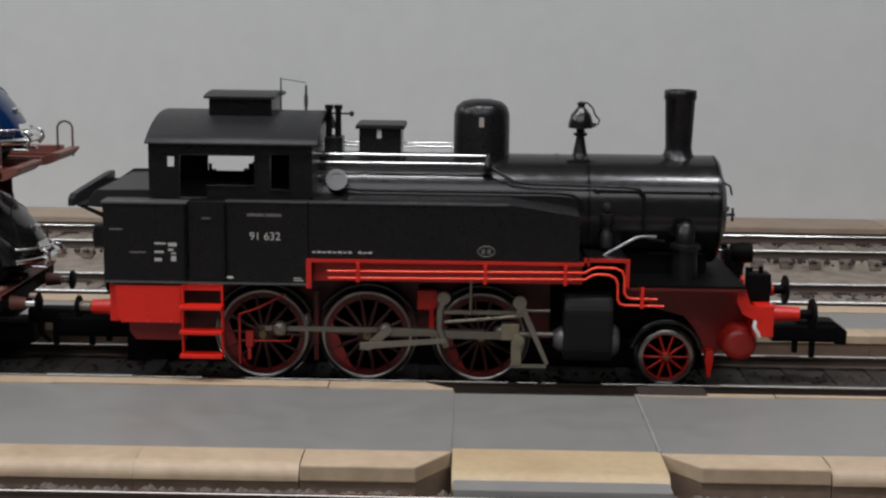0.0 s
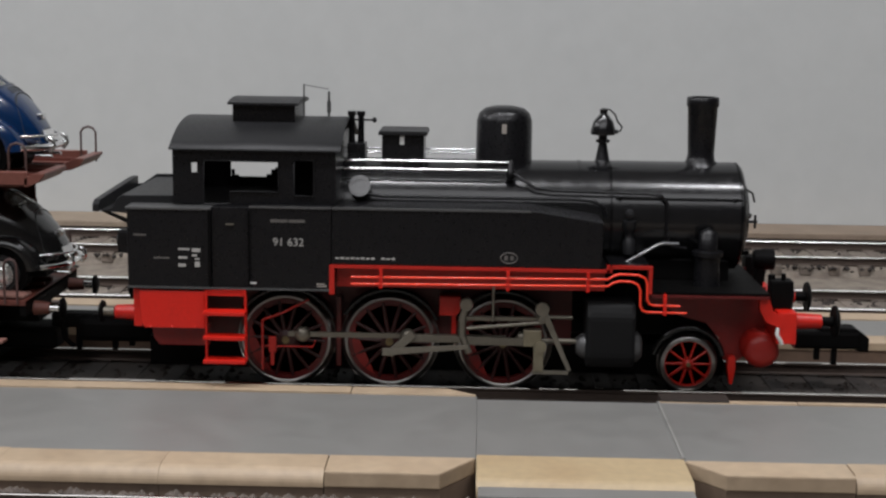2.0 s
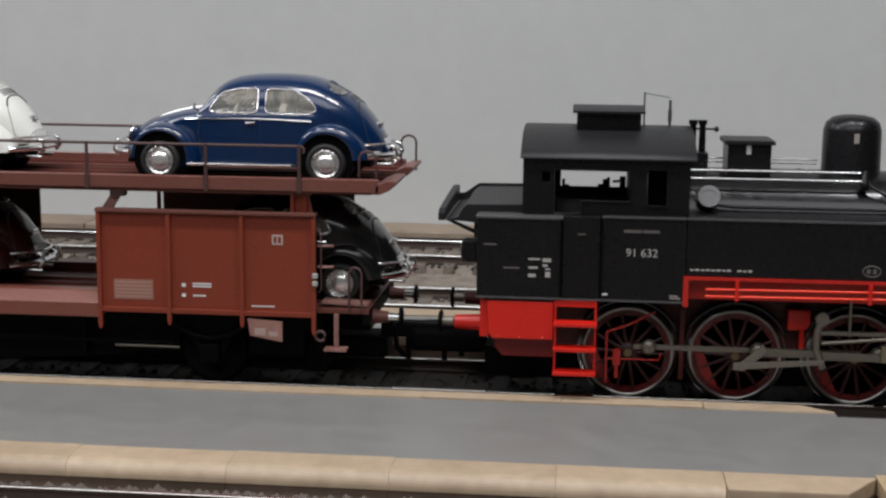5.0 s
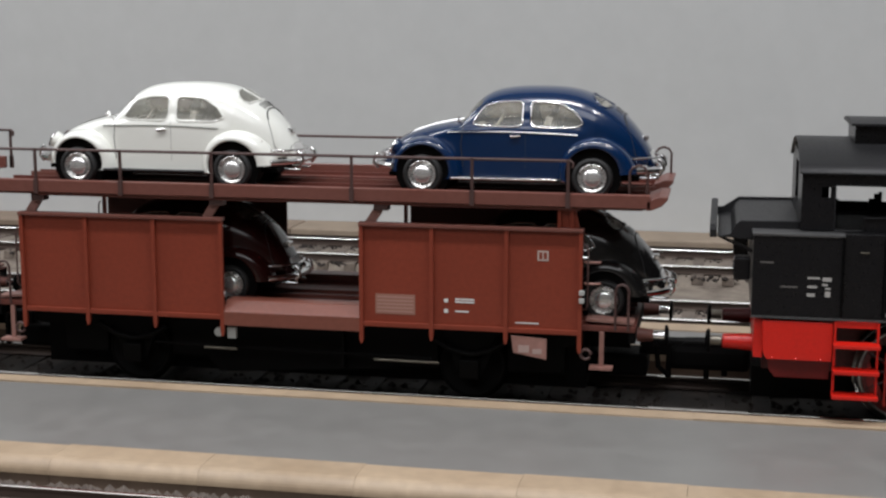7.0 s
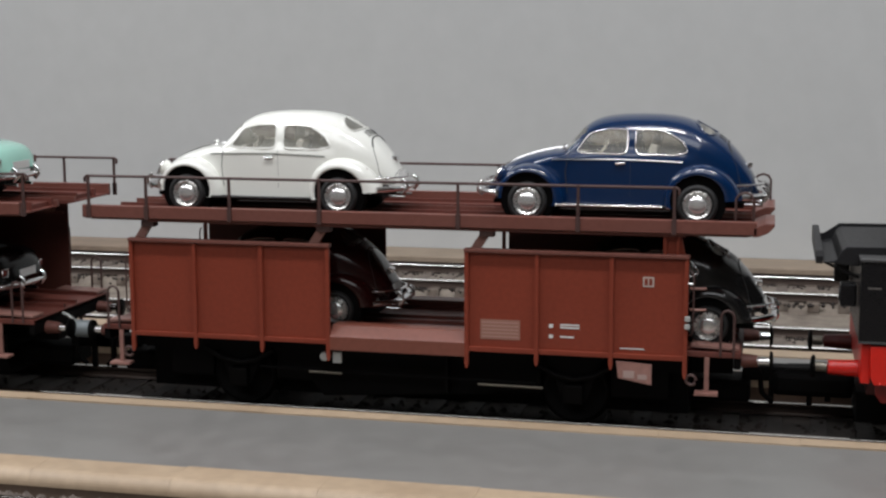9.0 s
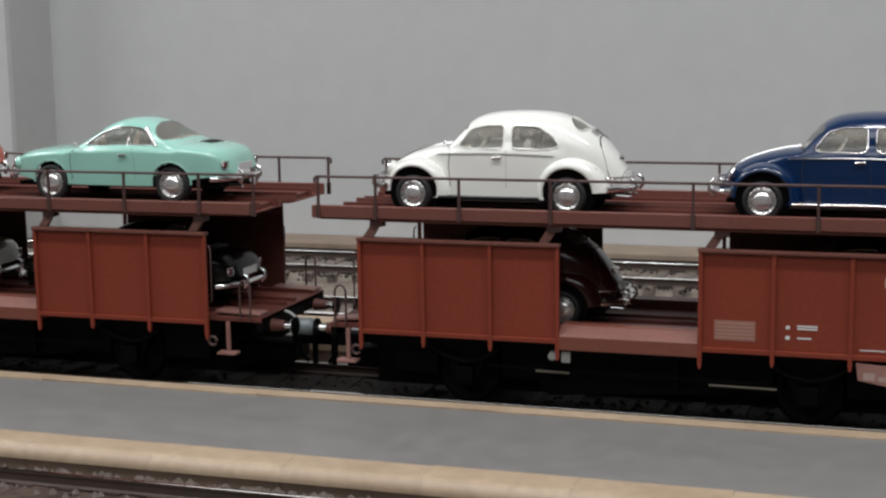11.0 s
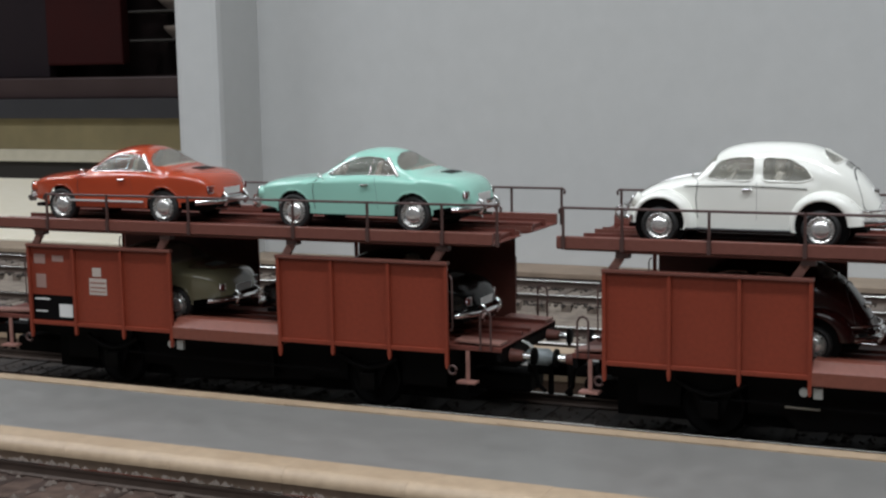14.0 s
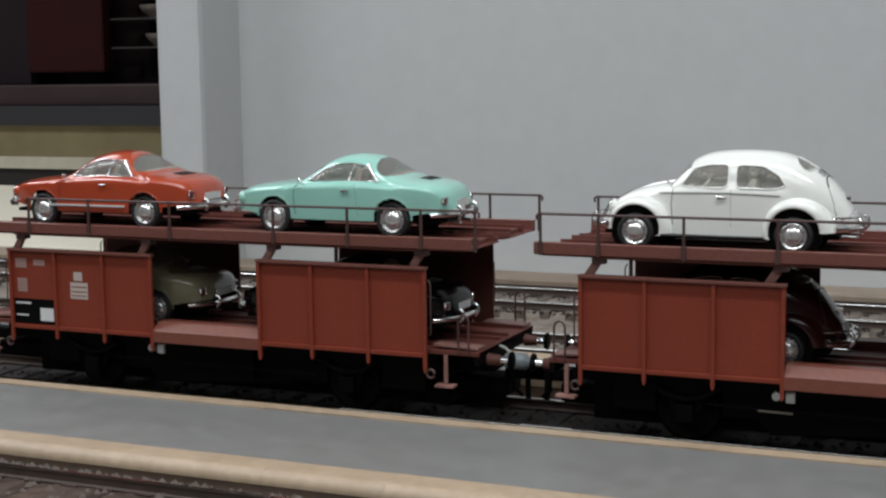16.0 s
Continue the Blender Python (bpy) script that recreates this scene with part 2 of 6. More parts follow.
structure("backdrop_wall", Shape().box(-1.010, 1.6, 0.49, 0.56, -0.9, 1.5), WALL, "plain light grey painted wall behind the tracks", "wall")
structure("wall_pilaster", Shape().box(-1.057, -1.0097, 0.42, 0.63, -0.9, 1.5, 0.006), WALL, "light grey painted pilaster at the wall's end", "pilaster")
edge = thing("rear_edge_strip", "tan wooden strip along the rear edge of the board", "edge strip")
tagged(edge, kind="structure")
x = X0
k = 0
while x < X1:
    x2 = min(X1, x + 0.42)
    part("strip_board", Shape().box(x, x2 - 0.0008, 0.441, 0.489, Z_BED, 0.0, 0.0012), mat("strip_tan_%d" % k, (0.31 - 0.04 * (k % 2), 0.243 - 0.04 * (k % 2), 0.178 - 0.03 * (k % 2)), 0.6, grain=0.25, scale=120, wear=0.4, wear_scale=25), edge)
    x, k = x2, k + 1


# Dark piece added in place of the shadow gap before the wooden strip.
structure("strip_gutter", Shape().prism([(0.4045, Z_BED), (0.4085, -0.0050), (0.4402, -0.0044), (0.4402, Z_BED)], X0, X1, "yz"), mat("gap_dark_brown", (0.022, 0.016, 0.013), 0.8, grain=0.4, scale=250, wear=0.4, wear_scale=40, spec=0.1), "dark brown piece standing in for the shadow gap between track and wooden strip", "gutter")


def rail_mesh(x0, x1, y, w=0.0012, rim=0.0005):
    """Flat-bottomed rail: foot, web and head."""
    p = [(-0.0022, -0.0058), (0.0022, -0.0058), (0.0022, -0.0052), (0.0006, -0.0046), (0.0006, -0.0018), (w, -0.0012), (w, -rim), (-w, -rim), (-w, -0.0012), (-0.0006, -0.0018), (-0.0006, -0.0046), (-0.0022, -0.0052)]
    return Shape().prism([(y + a, b) for a, b in p], x0, x1, "yz"), Shape().prism([(y + w, -rim), (y + w - rim * 0.6, 0.0), (y - w + rim * 0.6, 0.0), (y - w, -rim)], x0, x1, "yz")


def track(name, y, gauge, x0, x1, label, pitch=0.0205, head=RAIL, wood=SLEEPER, wide=0.0012, rim=0.0005):
    t = tagged(thing(name, label, "track", "tracks"), kind="structure")
    for s in (-1, 1):
        a, b = rail_mesh(x0, x1, y + s * gauge / 2, wide, rim)
        r = part("rail", a, RAIL_SIDE, t, "brown-sided steel rail")
        part("rail_head", b, head, r, "polished bright rail head")
    sh = Shape().box(-0.004, 0.004, -0.041, 0.041, -0.012, -0.0058, 0.0006)
    for s in (-1, 1):
        sh.box(-0.0042, 0.0042, s * gauge / 2 - 0.0042, s * gauge / 2 + 0.0042, -0.0062, -0.0052)
    me = sh.mesh("sleeper")
    me.materials.append(wood)
    n, x = 0, x0 + 0.01
    while x < x1 and n < 150:
        o = new("sleeper", me)
        o.parent = t
        o.location = (x + random.uniform(-0.0005, 0.0005), y, 0)
        x, n = x + pitch, n + 1
    return t


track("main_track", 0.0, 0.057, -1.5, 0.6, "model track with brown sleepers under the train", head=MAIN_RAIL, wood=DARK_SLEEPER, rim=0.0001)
track("front_track", -0.2045, 0.047, -1.3, 0.5, "empty model track with brown sleepers in front of the platform", head=FRONT_RAIL, wide=0.0008, rim=0.0002)
track("second_track", 0.187, 0.054, -1.6, 0.9, "empty model track with pale sleepers behind the train", wood=PALE_SLEEPER, wide=0.0016)
track("rear_track", 0.3675, 0.066, -1.7, 1.05, "empty model track below the grey wall", wood=PALE_SLEEPER, wide=0.0016)


def bed(name, y, half, x0, x1, z, material, seed, lumps, stone=STONE, near_rail=0.0):
    """A ballast bank: a wavy bank with loose stones as one mesh."""
    rnd = random.Random(seed)
    sh = Shape()
    nx, prof = 160, [(-half, Z_BED), (-half + 0.006, z), (0, z), (half - 0.006, z), (half, Z_BED)]
    rings = []
    for i in range(nx + 1):
        x = x0 + (x1 - x0) * i / nx
        rings.append([(x, y + a + rnd.uniform(-1, 1) * 0.001, b + (rnd.uniform(-1, 1) * 0.0005 if b > Z_BED else -0.001)) for a, b in prof])
    sh.ring(rings, closed=False, smooth=True)
    o = tagged(part(name, sh, material), "coarse ballast bed between the sleepers", "ballast", "", "stuff")
    st = Shape()
    for _ in range(lumps):
        if near_rail:
            cx, cy, r = rnd.uniform(x0, x1), y + rnd.choice((-1, 1)) * near_rail + rnd.gauss(-0.004, 0.007), rnd.uniform(0.0008, 0.0022)
        else:
            cx, cy, r = rnd.uniform(x0, x1), y + rnd.choice((-1, 1)) * (half - abs(rnd.gauss(0.006, 0.005))) if rnd.random() < 0.7 else y + rnd.uniform(-half, half), rnd.uniform(0.0012, 0.0026)
        v = [(cx + dx * r * rnd.uniform(0.7, 1.3), cy + dy * r * rnd.uniform(0.7, 1.3), z + dz * r * rnd.uniform(0.6, 1.1)) for dx, dy, dz in ((1, 0, 0), (-1, 0, 0), (0, 1, 0), (0, -1, 0), (0, 0, 1), (0, 0, -1))]
        st.faces(v, [(0, 2, 4), (2, 1, 4), (1, 3, 4), (3, 0, 4), (2, 0, 5), (1, 2, 5), (3, 1, 5), (0, 3, 5)])
    if not lumps:
        st.bm.free()
        return
    tagged(part("loose_ballast", st, stone), "loose ballast stones along the track", "ballast", "", "stuff")


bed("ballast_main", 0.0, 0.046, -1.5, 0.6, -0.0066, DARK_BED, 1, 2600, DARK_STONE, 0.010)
bed("ballast_front", -0.2045, 0.0425, -1.3, 0.5, -0.0060, BALLAST, 2, 7500)
bed("ballast_second", 0.187, 0.052, -1.6, 0.9, -0.0066, BED, 3, 4200, DARK_STONE, 0.027)
bed("ballast_rear", 0.3675, 0.0415, -1.7, 1.05, -0.0066, BED, 4, 4200, DARK_STONE, 0.033)


KERB_YELLOW = mat("kerb_yellow", (0.42, 0.32, 0.19), 0.5, grain=0.2, scale=260, wear=0.45, wear_scale=24, wear_to=(0.34, 0.23, 0.13))


def platform(name, x0, x1, ya, yb, ka, kb, z, label, pieces=0.26, cut=0.0, right_cut=0.0, shift=0.0, wide_kerb=False):
    """A platform: grey slab with tan kerb stones along both sides. ya, yb: its edges; ka, kb: kerb widths."""
    t = tagged(thing(name, label, "platform"), kind="structure")
    part("slab", Shape().prism([(x0, ya + ka), (x1, ya + ka), (x1, yb - kb), (x0, yb - kb)], Z_BED, z - 0.0006, "xy", 0.0002), SLAB, t, "smooth grey platform top")
    for side, (y0, y1) in (("rear", (yb - kb + 0.0002, yb)), ("front", (ya, ya + ka - 0.0002))):
        if y1 - y0 < 0.002:
            continue
        out = y1 if side == "rear" else y0
        inn = y0 if side == "rear" else y1
        x = x0
        ends = []
        while x < x1 - 0.01:
            x2 = min(x1, x + (shift if shift and x == x0 else pieces))
            if x1 - x2 < 0.03:
                x2 = x1
            ends.append((x, x2))
            x = x2
        for a, b in ends:
            wobble = random.uniform(-0.0006, 0.0006)
            inn = (y0 if side == "rear" else y1) + (wobble if ka > 0.01 else 0.0)
            poly = [(a + 0.0001, inn), (b - 0.0001, inn), (b - 0.0001, out), (a + 0.0001, out)]
            if cut and b == x1:
                s = 1 if out > inn else -1
                poly = [(a + 0.0003, inn), (b - 0.0003, inn), (b - 0.0003, out - s * (abs(out - inn) - 0.001)), (b - cut, out), (a + 0.0003, out)]
            if right_cut and a == x0:
                s = 1 if out > inn else -1
                poly = [(a + 0.0003, inn), (b - 0.0003, inn), (b - 0.0003, out), (a + right_cut, out), (a + 0.0003, out - s * (abs(out - inn) - 0.001))]
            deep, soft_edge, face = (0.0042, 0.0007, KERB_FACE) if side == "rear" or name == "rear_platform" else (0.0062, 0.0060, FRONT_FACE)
            s = 1 if out > inn else -1
            plain = len(poly) == 4
            if plain:
                c = soft_edge
                stone = Shape().prism([(inn, z)] + [(out - s * c * (1 - math.sin(radians(11.25 * i))), z - c * 0.9 * (1 - math.cos(radians(11.25 * i)))) for i in range(9)] + [(out, z - deep), (inn, z - deep)], a + 0.00006, b - 0.00006, "yz")
            else:
                stone = Shape().prism(poly, z - deep, z, "xy", 0.0007)
            k = part("kerb_stone", stone, KERB if not wide_kerb else KERB_YELLOW, t, "tan kerb stone")
            s = 1 if out > inn else -1
            base = [(p, q - s * 0.0006 if q == out else q) for p, q in poly]
            part("kerb_base", Shape().prism(base, Z_BED + 0.001, z - deep, "xy"), face, k, "kerb base with stain and shade in its brown")
    return t


SHIFT = 0.0325
platform("platform", -1.9, -0.0125, -0.1618, -0.0462, 0.0195, 0.0108, 0.004, "long grey platform with tan kerbs between two tracks", 0.060, cut=0.013, shift=SHIFT)
platform("platform_crossing", -0.01247, 0.06523, -0.169, -0.0605, 0.0300, 0.0, 0.0038, "short lower platform piece with a wide tan kerb", 0.2, wide_kerb=True)
platform("platform_end", 0.06525, 0.95, -0.1565, -0.0565, 0.016, 0.004, 0.004, "grey platform continuing past a narrow joint", 0.060, right_cut=0.013)
platform("rear_platform", -1.9, 1.0, 0.0615, 0.1340, 0.0165, 0.017, 0.003, "grey platform with tan kerbs behind the train", 0.3)


# ---- distance: the dim room end beyond the wall ----
def far_room():
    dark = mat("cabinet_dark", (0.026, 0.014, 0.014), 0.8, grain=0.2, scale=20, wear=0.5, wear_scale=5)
    structure("far_table", Shape().box(-3.4, -1.06, 0.53, 1.24, -0.03, -0.004, 0.002), mat("far_table_cream", (0.74, 0.69, 0.56), 0.7, grain=0.2, scale=60), "cream table top of a second layout", "table")
    structure("far_plinth", Shape().box(-3.35, -1.10, 0.60, 1.20, -0.9, -0.03), ROOMWALL, "plain dark front below the second layout", "plinth")
    structure("far_strip", Shape().box(-3.4, -1.0, 1.20, 1.215, 0.026, 0.045), mat("far_strip_cream", (0.42, 0.39, 0.31), 0.7, grain=0.2, scale=40), "cream strip on the second layout", "strip")
    structure("far_shadow_gap", Shape().box(-3.4, -1.0, 1.21, 1.225, -0.004, 0.026), mat("far_gap_black", (0.015, 0.013, 0.012), 0.8), "black gap under a cream strip", "strip")
    structure("far_board", Shape().box(-3.4, -1.0, 1.215, 1.23, 0.045, 0.098), mat("far_board_khaki", (0.20, 0.165, 0.085), 0.7, grain=0.25, scale=30, wear=0.3, wear_scale=6), "khaki board behind the second layout", "board")
    structure("far_ledge", Shape().box(-3.4, -1.0, 1.20, 1.30, 0.098, 0.130), mat("far_ledge_blue", (0.016, 0.016, 0.02), 0.6, grain=0.2, scale=30), "dark bluish ledge under a cabinet", "ledge")
    c = thing("display_cabinet", "dark brown display cabinet with a dark red door", "cabinet", at=(-2.0, 1.4, 0.13))

    def at(sh):
        bmesh.ops.translate(sh.bm, vec=(2.0, -1.4, -0.13), verts=sh.bm.verts[:])
        return sh
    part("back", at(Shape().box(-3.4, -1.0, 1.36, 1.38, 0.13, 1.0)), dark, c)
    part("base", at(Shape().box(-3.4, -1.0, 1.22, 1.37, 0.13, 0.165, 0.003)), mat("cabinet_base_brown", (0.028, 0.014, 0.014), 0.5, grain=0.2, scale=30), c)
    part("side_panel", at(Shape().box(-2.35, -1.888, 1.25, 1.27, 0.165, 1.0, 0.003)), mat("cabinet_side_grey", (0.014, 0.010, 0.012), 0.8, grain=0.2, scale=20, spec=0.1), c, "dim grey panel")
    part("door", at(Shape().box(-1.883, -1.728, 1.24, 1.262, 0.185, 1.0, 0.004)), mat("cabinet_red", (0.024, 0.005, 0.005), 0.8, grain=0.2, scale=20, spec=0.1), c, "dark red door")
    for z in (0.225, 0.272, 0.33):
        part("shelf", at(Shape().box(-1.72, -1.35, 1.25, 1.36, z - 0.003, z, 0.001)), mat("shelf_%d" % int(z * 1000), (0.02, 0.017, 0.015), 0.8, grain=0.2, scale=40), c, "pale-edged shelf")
    china = mat("dim_china", (0.16, 0.13, 0.11), 0.5, grain=0.2, scale=60)
    for x, z, r in ((-1.655, 0.272, 0.034), (-1.560, 0.272, 0.024), (-1.650, 0.225, 0.030), (-1.600, 0.330, 0.028)):
        b = part("dish", Shape().lathe((0, 0, 0), (0, 0, 1), [(0, 0), (0, r * 0.5), (0.004, r * 0.55), (0.012, r * 0.85), (0.020, r), (0.022, r * 0.97), (0.012, r * 0.7), (0.006, 0)], 24), china)
        b.location = (x, 1.30, z)
        tagged(b, "dim beige china dish on a dark cabinet shelf", "dish", "dishes in the cabinet")


far_room()

structure("platform_slot_plate", Shape().box(0.0665, 0.0958, -0.0605, -0.0500, -0.010, 0.0048, 0.0003), mat("slot_brown", (0.03, 0.022, 0.018), 0.6, grain=0.3, scale=200), "dark plate beside the platform edge", "plate")
structure("joint_bead", Shape().box(0.06465, 0.06575, -0.1385, -0.0608, 0.0030, 0.00425, 0.0003), mat("bead_pale", (0.27, 0.265, 0.25), 0.35, grain=0.3, scale=200, wear=0.6, wear_scale=60, wear_to=(0.2, 0.2, 0.19)), "pale filler bead in the platform joint", "joint")
structure("crossing_filler", Shape().box(-0.0118, 0.0646, -0.1793, -0.1692, -0.011, 0.0022, 0.0004), SLAB, "grey filler plate in front of the crossing kerb", "plate")


# ---- the locomotive ----
def text_mesh(words, size, material, parent, m, name="lettering"):
    cu = bpy.data.curves.new(name, "FONT")
    cu.body, cu.size, cu.extrude, cu.align_x, cu.align_y = words, size, 0.00008, "CENTER", "CENTER"
    tmp = new("tmp_text", cu)
    bpy.context.view_layer.update()
    me = bpy.data.meshes.new_from_object(tmp.evaluated_get(bpy.context.evaluated_depsgraph_get()))
    bpy.data.objects.remove(tmp)
    me.materials.append(material)
    o = new(name, me)
    o.parent = parent
    o.matrix_local = m
    return o


def bars(name, rects, y, material, parent, label=""):
    """Printed marks as thin bars on a side that faces the viewer."""
    sh = Shape()
    for x0, x1, z0, z1 in rects:
        sh.box(x0, x1, y - 0.00012, y, z0, z1)
    return part(name, sh, material, parent, label)


def wheel(parent, x, y, r, spokes, material, side, weight=True, name="wheel", label="dark red spoked wheel with a steel tyre", turn=0.0, spoke_paint=None):
    """A spoked railway wheel: tyre and flange, spokes, hub, balance weight. side: -1 shows towards the viewer."""
    s = side
    if spokes:
        w = Shape().lathe((x, y, r), (0, s, 0), [(-0.002, r * 0.80), (0.001, r * 0.80), (0.001, r * 0.92), (-0.002, r * 0.92), (-0.002, r * 0.80)], 40)
    else:
        w = Shape().lathe((x, y, r), (0, s, 0), [(-0.002, 0), (-0.002, r * 0.92), (0.001, r * 0.92), (0.0005, r * 0.78), (-0.0006, r * 0.7), (0.0002, r * 0.3), (0.0018, r * 0.22), (0.002, 0)], 36)
    o = part(name, w, material, parent, label)
    if spokes:
        sp = Shape().rod((r * 0.15, s * 0.0012, 0), (r * 0.86, s * 0.0006, 0), r * 0.055, r * 0.04, 6).mesh("spoke")
        sp.materials.append(spoke_paint or material)
        for i in range(spokes):
            q = new("spoke", sp)
            q.parent = o
            q.matrix_local = pose(x, y, r, 0, -math.degrees(2 * math.pi * i / spokes + turn), 0)
        part("hub", Shape().lathe((x, y, r), (0, s, 0), [(-0.0025, 0), (-0.0025, r * 0.2), (0.002, r * 0.2), (0.0028, r * 0.12), (0.0028, 0)], 20), spoke_paint or material, o)
    if weight:
        n = 9
        a0, a1 = turn + 2.4, turn + 3.9
        pts = [(x + r * 0.82 * math.cos(a0 + (a1 - a0) * i / n), r + r * 0.82 * math.sin(a0 + (a1 - a0) * i / n)) for i in range(n + 1)]
        part("balance_weight", Shape().prism(pts, y + s * 0.0004, y + s * 0.0014), FRAME_MID, o, "red balance weight")
    ti = 0.91 if weight or not spokes else 0.82
    t = Shape().lathe((x, y, r), (0, s, 0), [(-0.0030, r * ti), (-0.0030, r * 1.07), (-0.0022, r * 1.09), (-0.0016, r * 1.02), (0.0012, r * 1.0), (0.0016, r * 0.97), (0.0016, r * (ti + 0.025)), (0.0008, r * ti), (-0.0030, r * ti)], 56)
    part("tyre", t, TYRE_STEEL if spokes else UNDER, o, "bright steel tyre" if spokes else "dark steel tyre")
    part("axle_end", Shape().lathe((x, y, r), (0, s, 0), [(0.002, r * 0.09), (0.0036, r * 0.085), (0.0038, 0)], 16), BRASSY if spokes else UNDER, o)
    return o


def locomotive():
    L = thing("steam_locomotive", "black model tank locomotive with bright red frame and steps", "locomotive")
    K = LOCO_BLACK
    S = 0.0485
    # lower body
    part("bunker", Shape().box(-0.1655, -0.1291, -S, S, 0.047, 0.0820, 0.0008), K, L)
    # Rims and beading: edge highlights put in as a lighter grey.
    part("bunker_rim", Shape().box(-0.1660, -0.1288, -S - 0.0005, S + 0.0005, 0.0815, 0.0827, 0.0003), DULL_STEEL, L, "bunker rim lightened for its edge highlight")
    d = part("cab_door", Shape().box(-0.1289, -0.1127, -S + 0.0012, S - 0.0012, 0.0475, 0.0830, 0.0004), K, L)
    part("door_handle", Shape().box(-0.1225, -0.1190, -S + 0.0004, -S + 0.0014, 0.0752, 0.0758), STEEL, d)
    part("handrail", Shape().rod((-0.1296, -S - 0.0016, 0.049), (-0.1296, -S - 0.0016, 0.082), 0.0004).rod((-0.1120, -S - 0.0016, 0.049), (-0.1120, -S - 0.0016, 0.082), 0.0004), UNDER, L)
    part("cab_side_lower", Shape().box(-0.1125, -0.0766, -S, S, 0.047, 0.0835, 0.0005), K, L)
    part("side_tank", Shape().prism([(-0.0764, 0.0585), (0.0405, 0.0585), (0.0405, 0.0792), (0.0095, 0.0835), (-0.0764, 0.0833)], -S, -0.021, "xz", 0.0007), K, L)
    part("side_tank", Shape().prism([(-0.0764, 0.0585), (0.0405, 0.0585), (0.0405, 0.0792), (0.0095, 0.0835), (-0.0764, 0.0833)], 0.021, S, "xz", 0.0007), K, L)
    part("cab_rim", Shape().box(-0.1122, -0.0768, -S - 0.0004, -S + 0.0010, 0.0829, 0.0838), DULL_STEEL, L, "cab rim lightened for its edge highlight")
    part("tank_rim", Shape().box(-0.0764, 0.0095, -S - 0.0004, -S + 0.0010, 0.0829, 0.0838), DULL_STEEL, L, "tank rim lightened for its edge highlight")
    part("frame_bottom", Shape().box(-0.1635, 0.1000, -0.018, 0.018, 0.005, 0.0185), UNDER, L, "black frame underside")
    part("beading", Shape().box(-0.1656, -0.0764, -S - 0.0006, -S, 0.0470, 0.0478), DULL_STEEL, L, "lower beading lightened for its edge highlight")
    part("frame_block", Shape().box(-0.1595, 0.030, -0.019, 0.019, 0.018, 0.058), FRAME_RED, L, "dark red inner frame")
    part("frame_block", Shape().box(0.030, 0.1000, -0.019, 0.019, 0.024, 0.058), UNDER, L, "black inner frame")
    # bunker top and rear plate
    part("bunker_top", Shape().prism([(-0.1805, 0.0788), (-0.1745, 0.0798), (-0.1728, 0.0842), (-0.1708, 0.0858), (-0.1466, 0.0862), (-0.1466, 0.0825), (-0.1655, 0.0825), (-0.1655, 0.0775)], -0.0360, 0.0335, "xz", 0.0004), LOCO_GREY, L, "dull black bunker top")
    part("bunker_wall", Shape().prism([(-0.1806, 0.0785), (-0.1806, 0.0820), (-0.1780, 0.0822), (-0.1712, 0.0869), (-0.1466, 0.0872), (-0.1466, 0.0800)], 0.0340, 0.0360), LOCO_GREY, L)
    part("bunker_lip", Shape().prism([(-0.0365, 0.0783), (-0.0365, 0.0818), (-0.0330, 0.0835), (0.0300, 0.0858), (0.0365, 0.0858), (0.0365, 0.0783)], -0.1836, -0.1806, "yz", 0.0005), LOCO_GREY, L, "dull black lip of the coal bunker")
    for s in (-1, 1):
        part("bunker_stay", Shape().prism([(-0.1805, 0.0784), (-0.1785, 0.0784), (-0.1655, 0.0732), (-0.1655, 0.0715)], s * 0.0325 - 0.0015, s * 0.0325 + 0.0015), K, L)
    part("rear_lamp", Shape().box(-0.1730, -0.1660, -0.036, -0.028, 0.060, 0.070, 0.001).rod((-0.1735, -0.032, 0.065), (-0.171, -0.032, 0.065), 0.0032), K, L)
    part("rear_lamp", Shape().box(-0.1730, -0.1660, 0.028, 0.036, 0.060, 0.070, 0.001), K, L)
    # cab with open windows
    for s in (-1, 1):
        y0, y1 = (s * 0.0412, s * 0.0400)
        ya, yb = min(y0, y1), max(y0, y1)
        if s < 0:
            xs, zs = [-0.1466, -0.1385, -0.1350, -0.1330, -0.1215, -0.1005, -0.0935, -0.0850, -0.0755], [0.0832, 0.0875, 0.0890, 0.0970, 0.1014, 0.1024, 0.1030, 0.1085]
            holes = [(1, 3)] + [(3, j) for j in (0, 1, 2, 3, 4)] + [(4, j) for j in (2, 3, 4)] + [(6, j) for j in (1, 2, 3, 4, 5)]
        else:
            xs, zs = [-0.1466, -0.1425, -0.0900, -0.0755], [0.0832, 0.0846, 0.1050, 0.1085]
            holes = [(1, 1)]
        part("cab_wall", Shape().plate(xs, zs, holes, ya, yb), K, L)
        if s > 0:
            continue
        f = Shape()
        for rim in ([(-0.1330, 0.0834), (-0.1215, 0.0834), (-0.1215, 0.0890), (-0.1005, 0.0890), (-0.1005, 0.1024), (-0.1330, 0.1024)], [(-0.0935, 0.0875), (-0.0850, 0.0875), (-0.0850, 0.1030), (-0.0935, 0.1030)]):
            f.tube([(a, s * 0.0415, b) for a, b in rim + rim[:1]], 0.0004, 6)
        part("window_frame", f, LOCO_GREY, L)
    part("cab_front", Shape().box(-0.0768, -0.0755, -0.0398, 0.0398, 0.0832, 0.1084).box(-0.0768, -0.0755, -0.030, 0.030, 0.1084, 0.1125), K, L)
